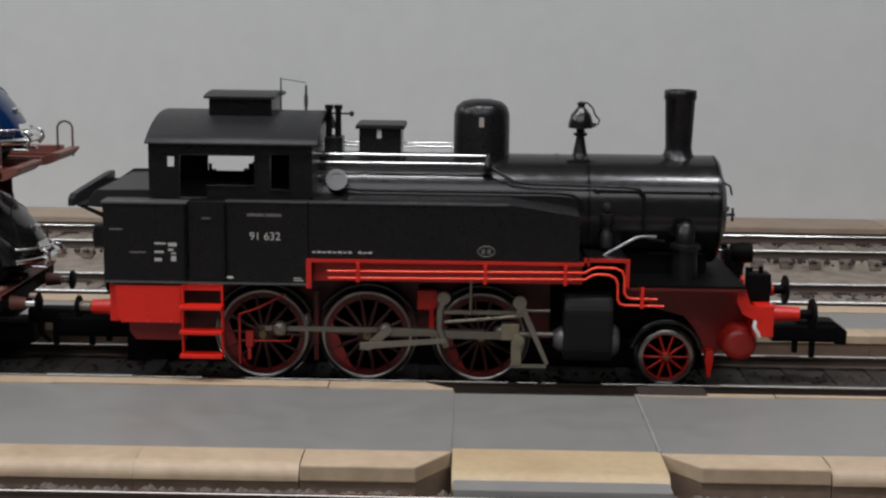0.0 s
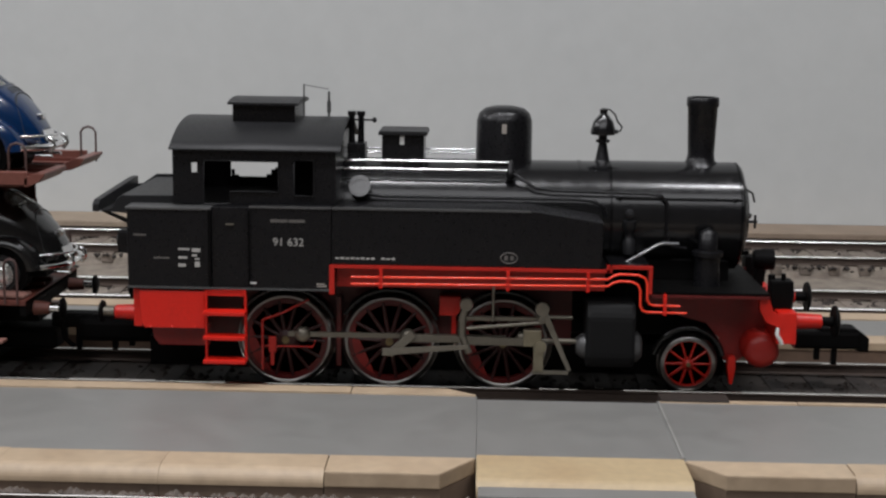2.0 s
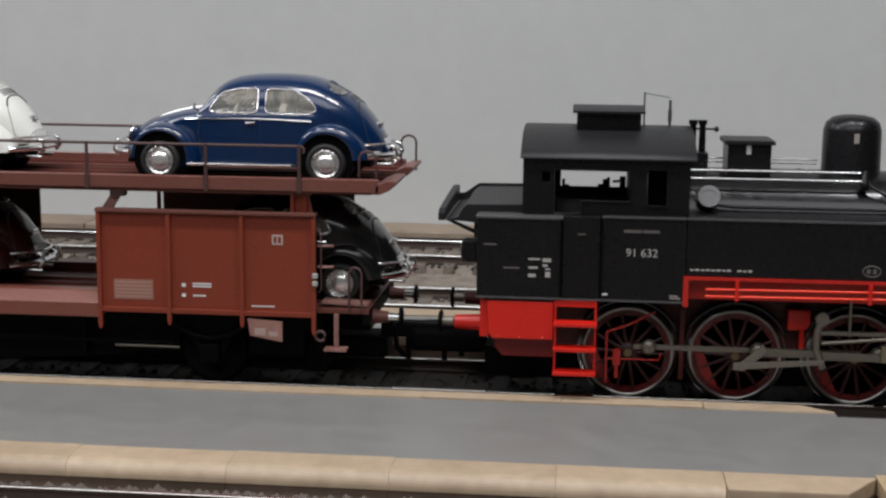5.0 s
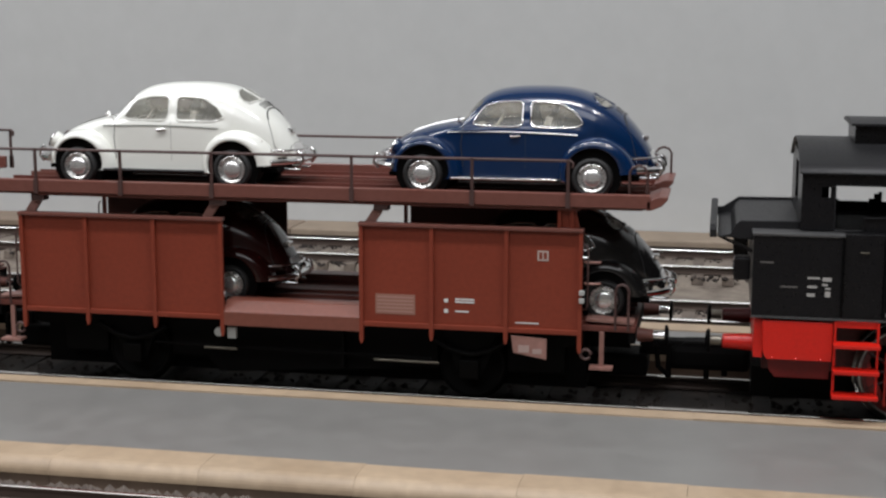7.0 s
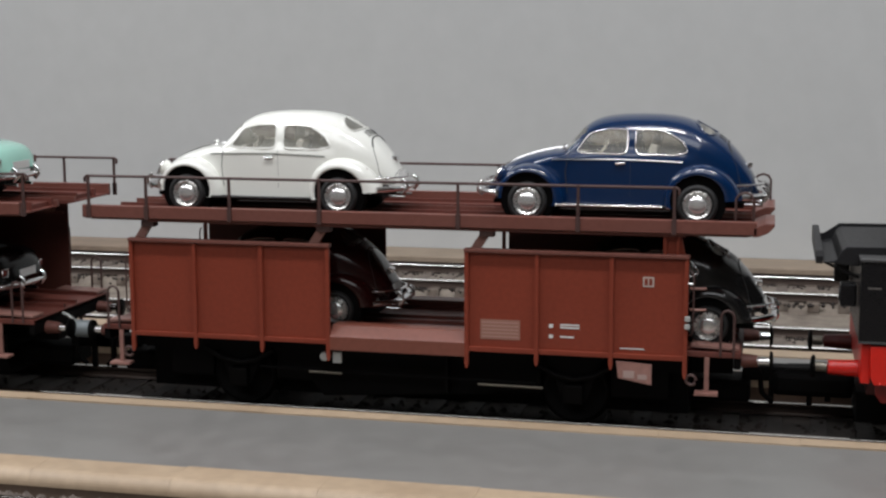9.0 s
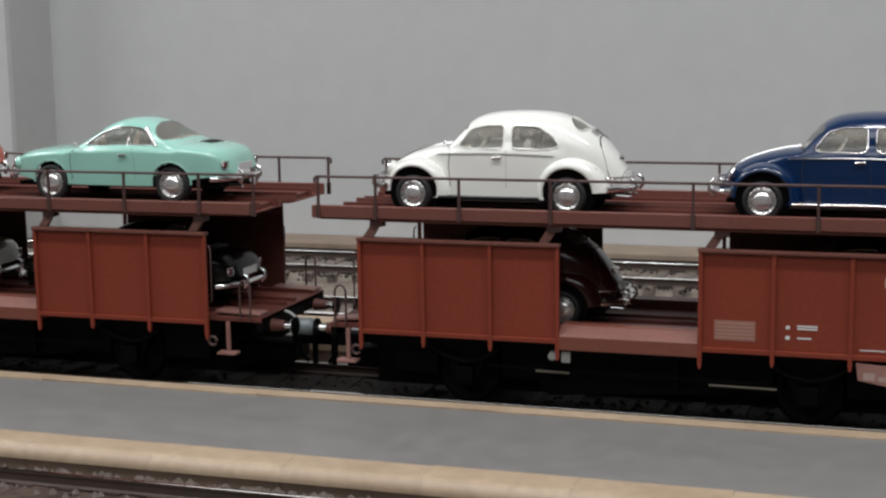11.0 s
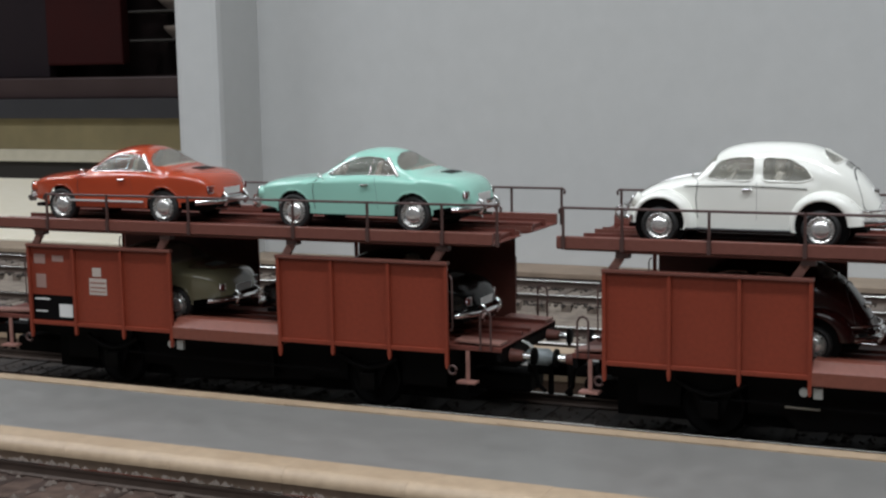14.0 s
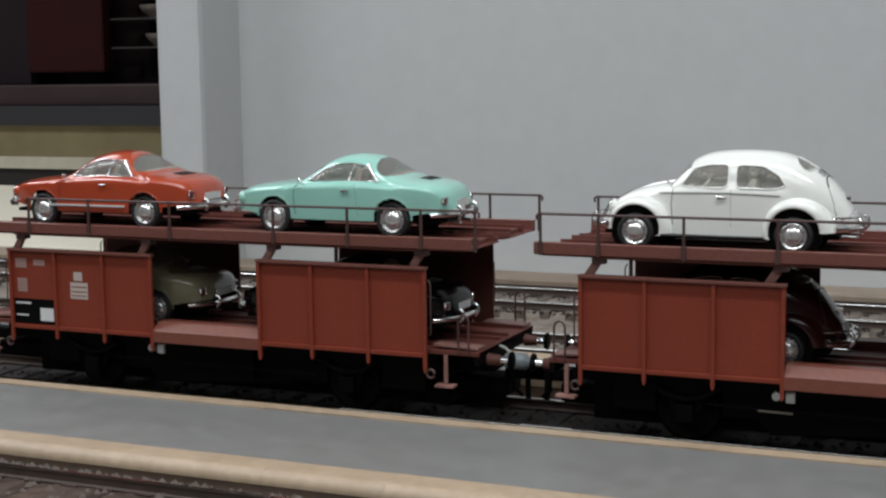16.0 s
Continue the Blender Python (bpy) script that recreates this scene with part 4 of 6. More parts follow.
    part("piston_rod", Shape().rod((0.013, -0.040, 0.0248), (0.0365, -0.040, 0.0248), 0.0012).rod((0.013, -0.039, 0.0352), (0.0290, -0.039, 0.0352), 0.0008), STEEL, L)
    part("crosshead", Shape().box(0.0075, 0.0155, -0.0430, -0.0370, 0.0225, 0.0300, 0.0006).box(0.0120, 0.0165, -0.0440, -0.0420, 0.0115, 0.0225, 0.0004).lathe((0.0150, -0.0432, 0.0228), (0, -1, 0), [(0, 0.0028), (0.0014, 0.0026), (0.0016, 0)], 16), mat("crosshead_brass", (0.27, 0.24, 0.17), 0.4, 0.8, grain=0.2, scale=500), L, "dull brass crosshead")
    part("valve_lever", Shape().prism([(0.0145, 0.0385), (0.0175, 0.0390), (0.0287, 0.0125), (0.0272, 0.0118)], -0.0438, -0.0426).box(0.0115, 0.0275, -0.0438, -0.0428, 0.0105, 0.0120).lathe((0.0155, -0.0420, 0.0395), (0, -1, 0), [(0, 0.0032), (0.0018, 0.0030), (0.002, 0)], 16).lathe((0.0155, -0.0420, 0.0350), (0, -1, 0), [(0, 0.0020), (0.0022, 0.0018), (0.0024, 0)], 12), STEEL, L, "steel valve gear levers")
    part("expansion_link", Shape().tube([(-0.0172, -0.0415, 0.0420), (-0.0195, -0.0415, 0.0350), (-0.0195, -0.0415, 0.0270), (-0.0165, -0.0415, 0.0190)], 0.0016).lathe((-0.0178, -0.041, 0.0408), (0, -1, 0), [(0, 0.0030), (0.002, 0.0028), (0.0022, 0)], 16).rod((-0.0175, -0.0415, 0.0300), (0.0165, -0.0425, 0.0335), 0.0008).rod((-0.0060, -0.0415, 0.0490), (-0.0060, -0.0415, 0.0335), 0.0006), STEEL, L)
    part("eccentric_rod", Shape().prism([(-0.0545, 0.0178), (-0.0165, 0.0214), (-0.0165, 0.0232), (-0.0545, 0.0208)], -0.0448, -0.0436), STEEL, L)
    part("crank_arm", Shape().prism([(-0.0548, 0.0175), (-0.0500, 0.0168), (-0.0400, 0.0258), (-0.0418, 0.0290)], -0.0432, -0.0418, "xz", 0.0003), STEEL, L)
    part("connecting_rod", Shape().prism([(-0.0430, 0.0232), (0.0140, 0.0238), (0.0140, 0.0256), (-0.0430, 0.0268)], -0.0412, -0.0400), STEEL, L, "steel connecting rod")
    cr = Shape().prism([(-0.0970, 0.0240), (0.0000, 0.0240), (0.0000, 0.0262), (-0.0970, 0.0262)], -0.0380, -0.0366)
    for xw in (-0.0905, -0.0436, 0.0075):
        cr.lathe((xw, -0.0372, 0.0250), (0, -1, 0), [(-0.0008, 0.0034), (0.0012, 0.0034), (0.0024, 0.0022), (0.0026, 0)], 20)
    part("coupling_rod", cr, STEEL, L, "steel coupling rod")
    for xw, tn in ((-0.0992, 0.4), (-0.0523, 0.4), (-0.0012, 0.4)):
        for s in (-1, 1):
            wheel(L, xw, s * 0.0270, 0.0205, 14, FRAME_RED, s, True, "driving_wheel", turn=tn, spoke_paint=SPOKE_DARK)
        part("wheel_cover", Shape().tube([(p[0], -0.0272, p[1]) for p in arc(xw, 0.0205, 0.0234, 25, 150, 18)], 0.0012), BOILER, L)
    for s in (-1, 1):
        wheel(L, 0.0822, s * 0.0270, 0.0126, 10, VALANCE_RED, s, False, "leading_wheel")
    # printing
    PRINT = mat("worn_white", (0.34, 0.33, 0.31), 0.6, grain=0.3, scale=1500)
    text_mesh("91 632", 0.0049, PRINT, L, pose(-0.0952, -S - 0.0002, 0.0681, 90, 0, 0), "number_lettering")
    bars("printed_line", [(-0.1030, -0.0955, 0.0768, 0.0781), (-0.0950, -0.0880, 0.0768, 0.0781)], -S, NAME_GREY, L, "faint printed line")
    bars("printed_line", [(-0.0748 + 0.0022 * i, -0.0748 + 0.0022 * i + 0.0017, 0.0613, 0.0620 + 0.0002 * (i % 2)) for i in range(12) if i != 8], -S - 0.0001, PRINT, L, "small white printed line")
    bars("printed_block", [(-0.1432, -0.1382, 0.0640, 0.0648), (-0.1372, -0.1335, 0.0632, 0.0648), (-0.1432, -0.1392, 0.0602, 0.0612), (-0.1372, -0.1350, 0.0612, 0.0622), (-0.1432, -0.1400, 0.0566, 0.0580), (-0.1360, -0.1338, 0.0566, 0.0590), (-0.1360, -0.1338, 0.0598, 0.0605)], -S, PRINT, L, "white printed table")
    bars("printed_line", [(-0.1540, -0.1470, 0.0600, 0.0608), (-0.1625, -0.1570, 0.0700, 0.0708)], -S, NAME_GREY, L)
    bars("printed_line", [(-0.1118, -0.1092, 0.0496, 0.0504)], -S, WHITE_PRINT, L)
    bars("printed_line", [(-0.0830, -0.0795, 0.0498, 0.0503), (-0.0830, -0.0785, 0.0488, 0.0493)], -S, GREY_PRINT, L)
    emb = Shape()
    ring = [(0.0003 + 0.0036 * math.cos(2 * math.pi * i / 24), 0.0630 + 0.0023 * math.sin(2 * math.pi * i / 24)) for i in range(25)]
    emb.tube([(a, -S - 0.0001, b) for a, b in ring], 0.0003, 6)
    emb.box(-0.0018, -0.0002, -S - 0.0002, -S, 0.0620, 0.0641).box(0.0008, 0.0023, -S - 0.0002, -S, 0.0620, 0.0641)
    part("oval_emblem", emb, NAME_GREY, L, "small oval emblem in thin grey outline")
    return L


locomotive()


# ---- car carrier wagons ----
STEP_PINK = mat("sill_pink", (0.165, 0.053, 0.035), 0.4, grain=0.2, scale=400, wear=0.4, wear_scale=40, wear_to=(0.17, 0.05, 0.03))
END_PALE = mat("end_plate_pale", (0.27, 0.14, 0.115), 0.45, grain=0.3, scale=300, wear=0.5, wear_scale=50, wear_to=(0.15, 0.06, 0.045))
PALE_METAL = mat("pale_metal", (0.42, 0.43, 0.41), 0.4, 0.3, grain=0.2, scale=500)


def car_carrier(xa, xb, deck0, deck1, label, first, ch=0.0927):
    """A double-deck car carrier. xa: left edges of its two side walls' near panels; deck0, deck1: ends of the upper deck."""
    W = thing("car_carrier_wagon", label, "wagon", "car carrier wagons")
    PW, YW, Z0, Z1 = 0.0985, 0.0440, 0.0355, 0.0808
    panels = (xa, xb)
    lo, hi = xa - (0.0170 if first else 0.0365), xb + PW + (0.0230 if first else 0.0270)
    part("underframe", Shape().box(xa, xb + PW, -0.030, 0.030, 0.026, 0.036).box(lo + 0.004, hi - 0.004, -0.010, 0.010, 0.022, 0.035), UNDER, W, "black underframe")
    fl = part("lower_deck", Shape().box(lo, hi, -0.0405, 0.0405, 0.0360, 0.0385, 0.0004), DECK, W, "brown lower deck floor")
    for y in (-0.030, -0.006, 0.006, 0.030):
        part("floor_rail", Shape().box(lo + 0.002, hi - 0.002, y - 0.0012, y + 0.0012, 0.0385, 0.0402), DECK, fl)
    # side walls: four panels, each with frame and posts
    for s in (-1, 1):
        for n, x in enumerate(panels):
            y = s * YW
            # Far panels show their inner faces; their shade is the darker brown.
            sheet = Shape().box(x + 0.0005 + (0.003 if s > 0 else 0), x + PW - 0.0005 + (0.003 if s > 0 else 0), min(y, y - s * 0.0010), max(y, y - s * 0.0010), Z0, Z1 - 0.0005 if s < 0 else 0.0890)
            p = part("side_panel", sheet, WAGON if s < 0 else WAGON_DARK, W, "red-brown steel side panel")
            cap = Shape().box(x - 0.0004, x + PW + 0.0004, min(y + s * 0.0021, y - s * 0.0020), max(y + s * 0.0021, y - s * 0.0020), Z1 - 0.0010, Z1 + 0.0006, 0.0003)
            part("top_rail", cap, DECK_EDGE, p)
            part("bottom_rail", Shape().box(x, x + PW, min(y, y + s * 0.0013), max(y, y + s * 0.0013), Z0 - 0.0008, Z0 + 0.0014, 0.0003), WAGON, p)
            for q in (0.0008, 0.0325, 0.0655, PW - 0.0008):
                drop = 0.006 if 0.01 < q < PW - 0.01 else 0.0085
                part("post", Shape().prism([(x + q - 0.0009, Z1), (x + q + 0.0009, Z1), (x + q + 0.0009, Z0 - drop + 0.002), (x + q + 0.0004, Z0 - drop), (x + q - 0.0004, Z0 - drop), (x + q - 0.0009, Z0 - drop + 0.002)], min(y + s * 0.0016, y), max(y + s * 0.0016, y)), WAGON, p)
            for q in (0.0048, PW - 0.0075):
                if first and n == 1 and q > 0.05:
                    part("deck_bracket", Shape().prism([(x + q - 0.004, Z1), (x + q + 0.006, Z1), (x + q + 0.0035, 0.0915), (x + q - 0.0015, 0.0915)], min(y - s * 0.001, y - s * 0.0022), max(y - s * 0.001, y - s * 0.0022)).box(x + q - 0.0035, x + q - 0.002, min(y + s * 0.0008, y), max(y + s * 0.0008, y), Z1, 0.0915).box(x + q + 0.002, x + q + 0.0035, min(y + s * 0.0008, y), max(y + s * 0.0008, y), Z1, 0.0915), WAGON, p)
                else:
                    # The light on the bracket faces is put in as a paler pink.
                    part("deck_bracket", Shape().prism([(x + q - 0.0030, Z1), (x + q + 0.0018, Z1), (x + q + 0.0074, 0.0895), (x + q + 0.0028, 0.0895)], min(y - s * 0.0008, y - s * 0.0030), max(y - s * 0.0008, y - s * 0.0030)), END_PALE, p)
                    part("deck_clamp", Shape().box(x + q + 0.0018, x + q + 0.0084, min(y + s * 0.0016, y - s * 0.0034), max(y + s * 0.0016, y - s * 0.0034), 0.0868, 0.0898, 0.0004), RAILING, p, "dark clamp under the deck")
        # ledge between the panels
        part("sill", Shape().prism([(s * 0.0455, 0.0320), (s * 0.0455, 0.0385), (s * 0.0400, 0.0430), (s * 0.0300, 0.0430), (s * 0.0300, 0.0320)], xa + PW - 0.0002, xb + 0.0002, "yz", 0.0004), STEP_PINK, W, "pinkish brown sill between the panels")
    # upper deck with channels
    d = part("upper_deck", Shape().box(deck0 + 0.032, deck1 - 0.034, -0.0460, 0.0460, 0.0893, 0.0903, 0.0002), DECK, W, "brown upper deck")
    for s in (-1, 1):
        def across(a, b):
            return (a, b) if s > 0 else (-b, -a)
        part("runway", Shape().prism([(deck0, 0.0908), (deck0 + 0.004, 0.0899), (deck1 - 0.0085, 0.0899), (deck1 - 0.0045, 0.0908), (deck1 - 0.0045, 0.0914), (deck0, 0.0914)], *across(0.0085, 0.0459)), DECK, d, "brown wheel runway")
        part("deck_edge", Shape().prism([(s * 0.0460, 0.0904), (s * 0.0478, 0.0912), (s * 0.0478, 0.0964), (s * 0.0464, 0.0969), (s * 0.0460, 0.0964)], deck0, deck1 - 0.0045, "yz"), DECK_EDGE, d)
        part("wheel_channel", Shape().box(deck0 + 0.008, deck1 - 0.008, *across(0.0135, 0.0325), 0.0912, ch, 0.0002), DECK, d)
        for y in (0.0130, 0.0330):
            part("channel_lip", Shape().box(deck0 + 0.004, deck1 - 0.006, *across(y - 0.0006, y + 0.0006), 0.0913, ch + 0.0016), DECK, d)
        part("runway_lip", Shape().box(deck0 + 0.001, deck1 - 0.0050, *across(0.0085, 0.0097), 0.0913, 0.0938), DECK_EDGE, d)
    x = deck0 + 0.036
    while x < deck1 - 0.046:
        part("deck_slat", Shape().box(x, x + 0.010, -0.0084, 0.0084, 0.0903, 0.0910), DECK, d)
        x += 0.0145
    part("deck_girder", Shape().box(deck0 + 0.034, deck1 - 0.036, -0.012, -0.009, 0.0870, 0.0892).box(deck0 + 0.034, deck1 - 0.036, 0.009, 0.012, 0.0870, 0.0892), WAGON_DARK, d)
    # railings on both sides
    ztop = 0.1105
    for s in (-1, 1):
        y = s * 0.0472
        a, b = (deck0 + 0.0035, deck1 - 0.039) if first else (deck0 + 0.045, deck1 - 0.002)
        r = part("railing", Shape().tube([(a - 0.0018, y, ztop - 0.0030), (a - 0.0020, y, ztop - 0.0010), (a - 0.0010, y, ztop), (b + 0.0010, y, ztop), (b + 0.0020, y, ztop - 0.0010), (b + 0.0018, y, ztop - 0.0030)], 0.0007, 6), RAILING, W, "thin brown top rail")
        for off in (0.0, 0.029, 0.070, 0.113, 0.177, 0.230, 0.271):
            x = a + off * (b - a) / 0.271 if first else b - off * (b - a) / 0.271
            part("railing_post", Shape().box(x - 0.0006, x + 0.0006, min(y, y + s * 0.0010), max(y, y + s * 0.0010), 0.0908, ztop + 0.0006).box(x - 0.0010, x + 0.0010, min(y, y + s * 0.0014), max(y, y + s * 0.0014), 0.0905, 0.0970), RAILING, r)
    # ends: grab hoops, steps, buffers, couplers
    for d_, x in ((1, hi), (-1, lo)):
        reach = abs(x - (xa if d_ < 0 else xb + PW)) - 0.0015
        part("end_beam", Shape().box(min(x, x - d_ * 0.003), max(x, x - d_ * 0.003), -0.0400, 0.0400, 0.0310, 0.0382, 0.0004), UNDER, W, "black end beam")
        for s in (-1, 1):
            y = s * 0.0415
            xh = x - d_ * (0.008 if d_ > 0 and not first else 0.006)
            part("grab_hoop", Shape().tube([(xh - 0.0028, y, 0.0370), (xh - 0.0028, y, 0.0545), (xh - 0.0018, y, 0.0565), (xh, y, 0.0572), (xh + 0.0018, y, 0.0565), (xh + 0.0028, y, 0.0545), (xh + 0.0028, y, 0.0370)], 0.0006, 6), RAILING, W, "thin brown grab hoop")
            xs = x - d_ * (0.0095 if first and d_ < 0 else 0.0145 if first else 0.018)
            part("foot_step", Shape().box(xs - 0.0010, xs + 0.0010, min(y, y - s * 0.001), max(y, y - s * 0.001), 0.0205, 0.0360).box(xs - 0.0050, xs + 0.0050, min(y + s * 0.003, y - s * 0.003), max(y + s * 0.003, y - s * 0.003), 0.0197, 0.0208), END_PALE, W, "pinkish brown foot step")
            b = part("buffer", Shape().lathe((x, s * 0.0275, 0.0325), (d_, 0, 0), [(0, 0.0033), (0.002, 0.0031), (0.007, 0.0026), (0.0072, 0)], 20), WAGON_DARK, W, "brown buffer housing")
            part("buffer_stem", Shape().rod((x + d_ * 0.007, s * 0.0275, 0.0325), (x + d_ * 0.0125, s * 0.0275, 0.0325), 0.0019), CHROME, b, "bright buffer stem")
            part("buffer_disc", Shape().lathe((x + d_ * 0.0120, s * 0.0275, 0.0325), (d_, 0, 0), [(0, 0.0046), (0.0010, 0.0048), (0.0016, 0.0037), (0.0018, 0)], 24), UNDER, b)
            hx = (xb + PW + 0.002) if d_ > 0 else (xa - 0.002)
            part("tow_hook", Shape().tube([(hx + a, s * 0.0445, 0.0265 + c) for a, c in arc(0, 0, 0.0022, 0, 330, 10)], 0.0007, 6), RAILING, W)
        part("coupler", Shape().box(min(x, x + d_ * 0.026), max(x, x + d_ * 0.026), -0.0045, 0.0045, 0.0180, 0.0250, 0.001).box(min(x + d_ * 0.012, x + d_ * 0.0145), max(x + d_ * 0.012, x + d_ * 0.0145), -0.0055, -0.0035, 0.008, 0.024), UNDER, W, "black coupler")
        part("end_plate", Shape().prism([(x - d_ * reach, 0.0402), (x - d_ * 0.001, 0.0392), (x - d_ * 0.001, 0.0402), (x - d_ * reach, 0.0412)], -0.0395, -0.0290), END_PALE, W, "pinkish worn end plate")
        part("end_plate", Shape().prism([(x - d_ * reach, 0.0402), (x - d_ * 0.001, 0.0392), (x - d_ * 0.001, 0.0402), (x - d_ * reach, 0.0412)], 0.0290, 0.0395), END_PALE, W, "pinkish worn end plate")
        part("coupler_head", Shape().box(min(x - d_ * 0.034, x + d_ * 0.004), max(x - d_ * 0.034, x + d_ * 0.004), -0.0110, 0.0110, 0.0090, 0.0190, 0.002), UNDER, W, "black coupler head")
        part("brake_hose", Shape().tube([(x, -0.014, 0.030), (x + d_ * 0.005, -0.014, 0.029), (x + d_ * 0.008, -0.014, 0.024), (x + d_ * 0.009, -0.013, 0.015), (x + d_ * 0.013, -0.012, 0.011)], 0.0012, 8), UNDER, W, "black brake hose")
        xg = (xa - 0.0016) if d_ < 0 else (xb + PW + 0.0016)
        for s in (-1, 1):
            part("grab_rail", Shape().tube([(xg - d_ * 0.001, s * 0.0432, 0.0745), (xg, s * 0.0440, 0.0740), (xg + d_ * 0.0008, s * 0.0445, 0.0720), (xg + d_ * 0.0008, s * 0.0445, 0.0480), (xg, s * 0.0440, 0.0462), (xg - d_ * 0.001, s * 0.0432, 0.0460)], 0.0004, 6), RAILING, W, "thin grab rail")
    if first:
        xe = xb + PW
        for z in (0.0575, 0.0668):
            part("grab_iron", Shape().tube([(xe + 0.0010, -0.0430, z), (xe + 0.0014, -0.0440, z), (xe + 0.0070, -0.0440, z), (xe + 0.0074, -0.0430, z)], 0.0006, 6), END_PALE, W, "pale grab iron")
        for z in (0.0492, 0.0526):
            part("latch", Shape().box(xe - 0.0012, xe + 0.0012, -0.0468, -0.0452, z, z + 0.0022, 0.0004), PALE_METAL, W, "small pale latch")
        for s in (-1, 1):
            xh, y = (-0.2136 if s < 0 else -0.2070), s * 0.0440
            part("deck_end_hoop", Shape().tube([(xh - 0.0037, y, 0.0915), (xh - 0.0037, y, 0.1060), (xh - 0.0024, y, 0.1080), (xh, y, 0.1088), (xh + 0.0024, y, 0.1080), (xh + 0.0037, y, 0.1060), (xh + 0.0037, y, 0.0915)], 0.0006, 6), RAILING, W, "thin brown end hoop")
            t0, t1 = min(s * 0.0478, s * 0.0140), max(s * 0.0478, s * 0.0140)
            part("deck_tip", Shape().prism([(deck1 - 0.006, 0.0902), (deck1 - 0.0035, 0.0904), (deck1 + 0.0005, 0.0922), (deck1 + 0.0030, 0.0950), (deck1 + 0.0030, 0.0962), (deck1 - 0.001, 0.0962), (deck1 - 0.006, 0.0940)], t0, t1, "xz", 0.0004), DECK_EDGE, d, "rounded pinkish deck tip")
    else:
        part("coupling_pot", Shape().lathe((hi + 0.0035, -0.012, 0.0292), (1, 0, 0), [(0, 0), (0, 0.0034), (0.002, 0.0044), (0.0115, 0.0044), (0.0125, 0.0030), (0.0150, 0.0026), (0.0150, 0)], 20), mat("pot_blue_grey", (0.22, 0.25, 0.26), 0.45, 0.2, grain=0.2, scale=500), W, "pale blue-grey coupling pot")
        part("pale_hose", Shape().tube([(hi + 0.001, -0.014, 0.0372), (hi + 0.004, -0.014, 0.0362), (hi + 0.007, -0.014, 0.0340), (hi + 0.0075, -0.014, 0.0325)], 0.0008, 8), PALE_METAL, W, "short pale hose")
    # running gear, all black, the shade under the floor included in the colour
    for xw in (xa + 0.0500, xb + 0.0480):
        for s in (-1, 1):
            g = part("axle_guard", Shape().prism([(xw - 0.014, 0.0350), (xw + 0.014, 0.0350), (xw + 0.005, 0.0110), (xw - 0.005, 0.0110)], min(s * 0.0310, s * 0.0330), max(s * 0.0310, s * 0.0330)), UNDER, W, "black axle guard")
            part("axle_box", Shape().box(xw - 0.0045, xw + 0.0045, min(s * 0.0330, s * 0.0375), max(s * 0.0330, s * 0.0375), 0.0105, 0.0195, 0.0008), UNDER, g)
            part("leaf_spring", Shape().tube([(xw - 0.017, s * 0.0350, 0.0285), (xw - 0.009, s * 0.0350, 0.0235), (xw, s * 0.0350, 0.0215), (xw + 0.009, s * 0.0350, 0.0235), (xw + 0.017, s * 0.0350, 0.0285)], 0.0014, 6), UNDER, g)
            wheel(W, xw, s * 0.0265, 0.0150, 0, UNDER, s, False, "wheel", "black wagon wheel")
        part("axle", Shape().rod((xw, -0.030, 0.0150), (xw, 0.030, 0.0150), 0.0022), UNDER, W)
    # Black boxes and a long block added to stand in for underfloor shade.
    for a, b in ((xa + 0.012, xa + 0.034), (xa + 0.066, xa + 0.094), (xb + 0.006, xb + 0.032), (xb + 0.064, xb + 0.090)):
        part("equipment_box", Shape().box(a, b, -0.0280, 0.0280, 0.0125, 0.0300, 0.001), UNDER, W, "black box standing in for shade under the floor")
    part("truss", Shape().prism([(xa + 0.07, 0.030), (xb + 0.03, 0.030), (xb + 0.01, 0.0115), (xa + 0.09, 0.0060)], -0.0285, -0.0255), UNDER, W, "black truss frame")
    part("centre_sill", Shape().box(xa, xb + PW, -0.0200, 0.0200, 0.0050, 0.0262), UNDER, W, "long black block standing in for shade under the floor")
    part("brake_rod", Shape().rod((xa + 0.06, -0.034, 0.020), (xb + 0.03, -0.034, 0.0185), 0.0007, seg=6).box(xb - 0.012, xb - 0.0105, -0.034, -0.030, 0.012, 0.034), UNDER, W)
    # Bright pieces along the brake rod, put in for two glints.
    for a, b, z in ((-0.412, -0.396, 0.0190), (-0.331, -0.301, 0.0172)) if first else ():
        part("polished_rod", Shape().rod((a, -0.0352, z), (b, -0.0352, z - 0.0002), 0.0006, seg=8), STEEL, W, "short bright rod piece standing in for a glint under the floor")
    part("brake_lever", Shape().lathe((xa + PW - 0.004, -0.040, 0.0280), (0, -1, 0), [(0, 0.0022), (0.002, 0.0020), (0.0022, 0)], 12).box(xa + PW + 0.0005, xa + PW + 0.0045, -0.0425, -0.0405, 0.0255, 0.0305), PALE_METAL, W, "pale brake changeover handle")
    # printing
    yf = -YW - 0.00005
    if first:
        bars("lettering_panel", [(xb + 0.0070, xb + 0.0250, 0.0405, 0.0495)], yf, mat("label_panel", (0.27, 0.13, 0.095), 0.6), W, "pale worn lettering panel")
        bars("lettering", [(xb + 0.0078, xb + 0.0242, 0.0415 + 0.0016 * i, 0.0421 + 0.0016 * i) for i in range(5)], yf - 0.0001, mat("label_lines", (0.36, 0.2, 0.16), 0.6), W)
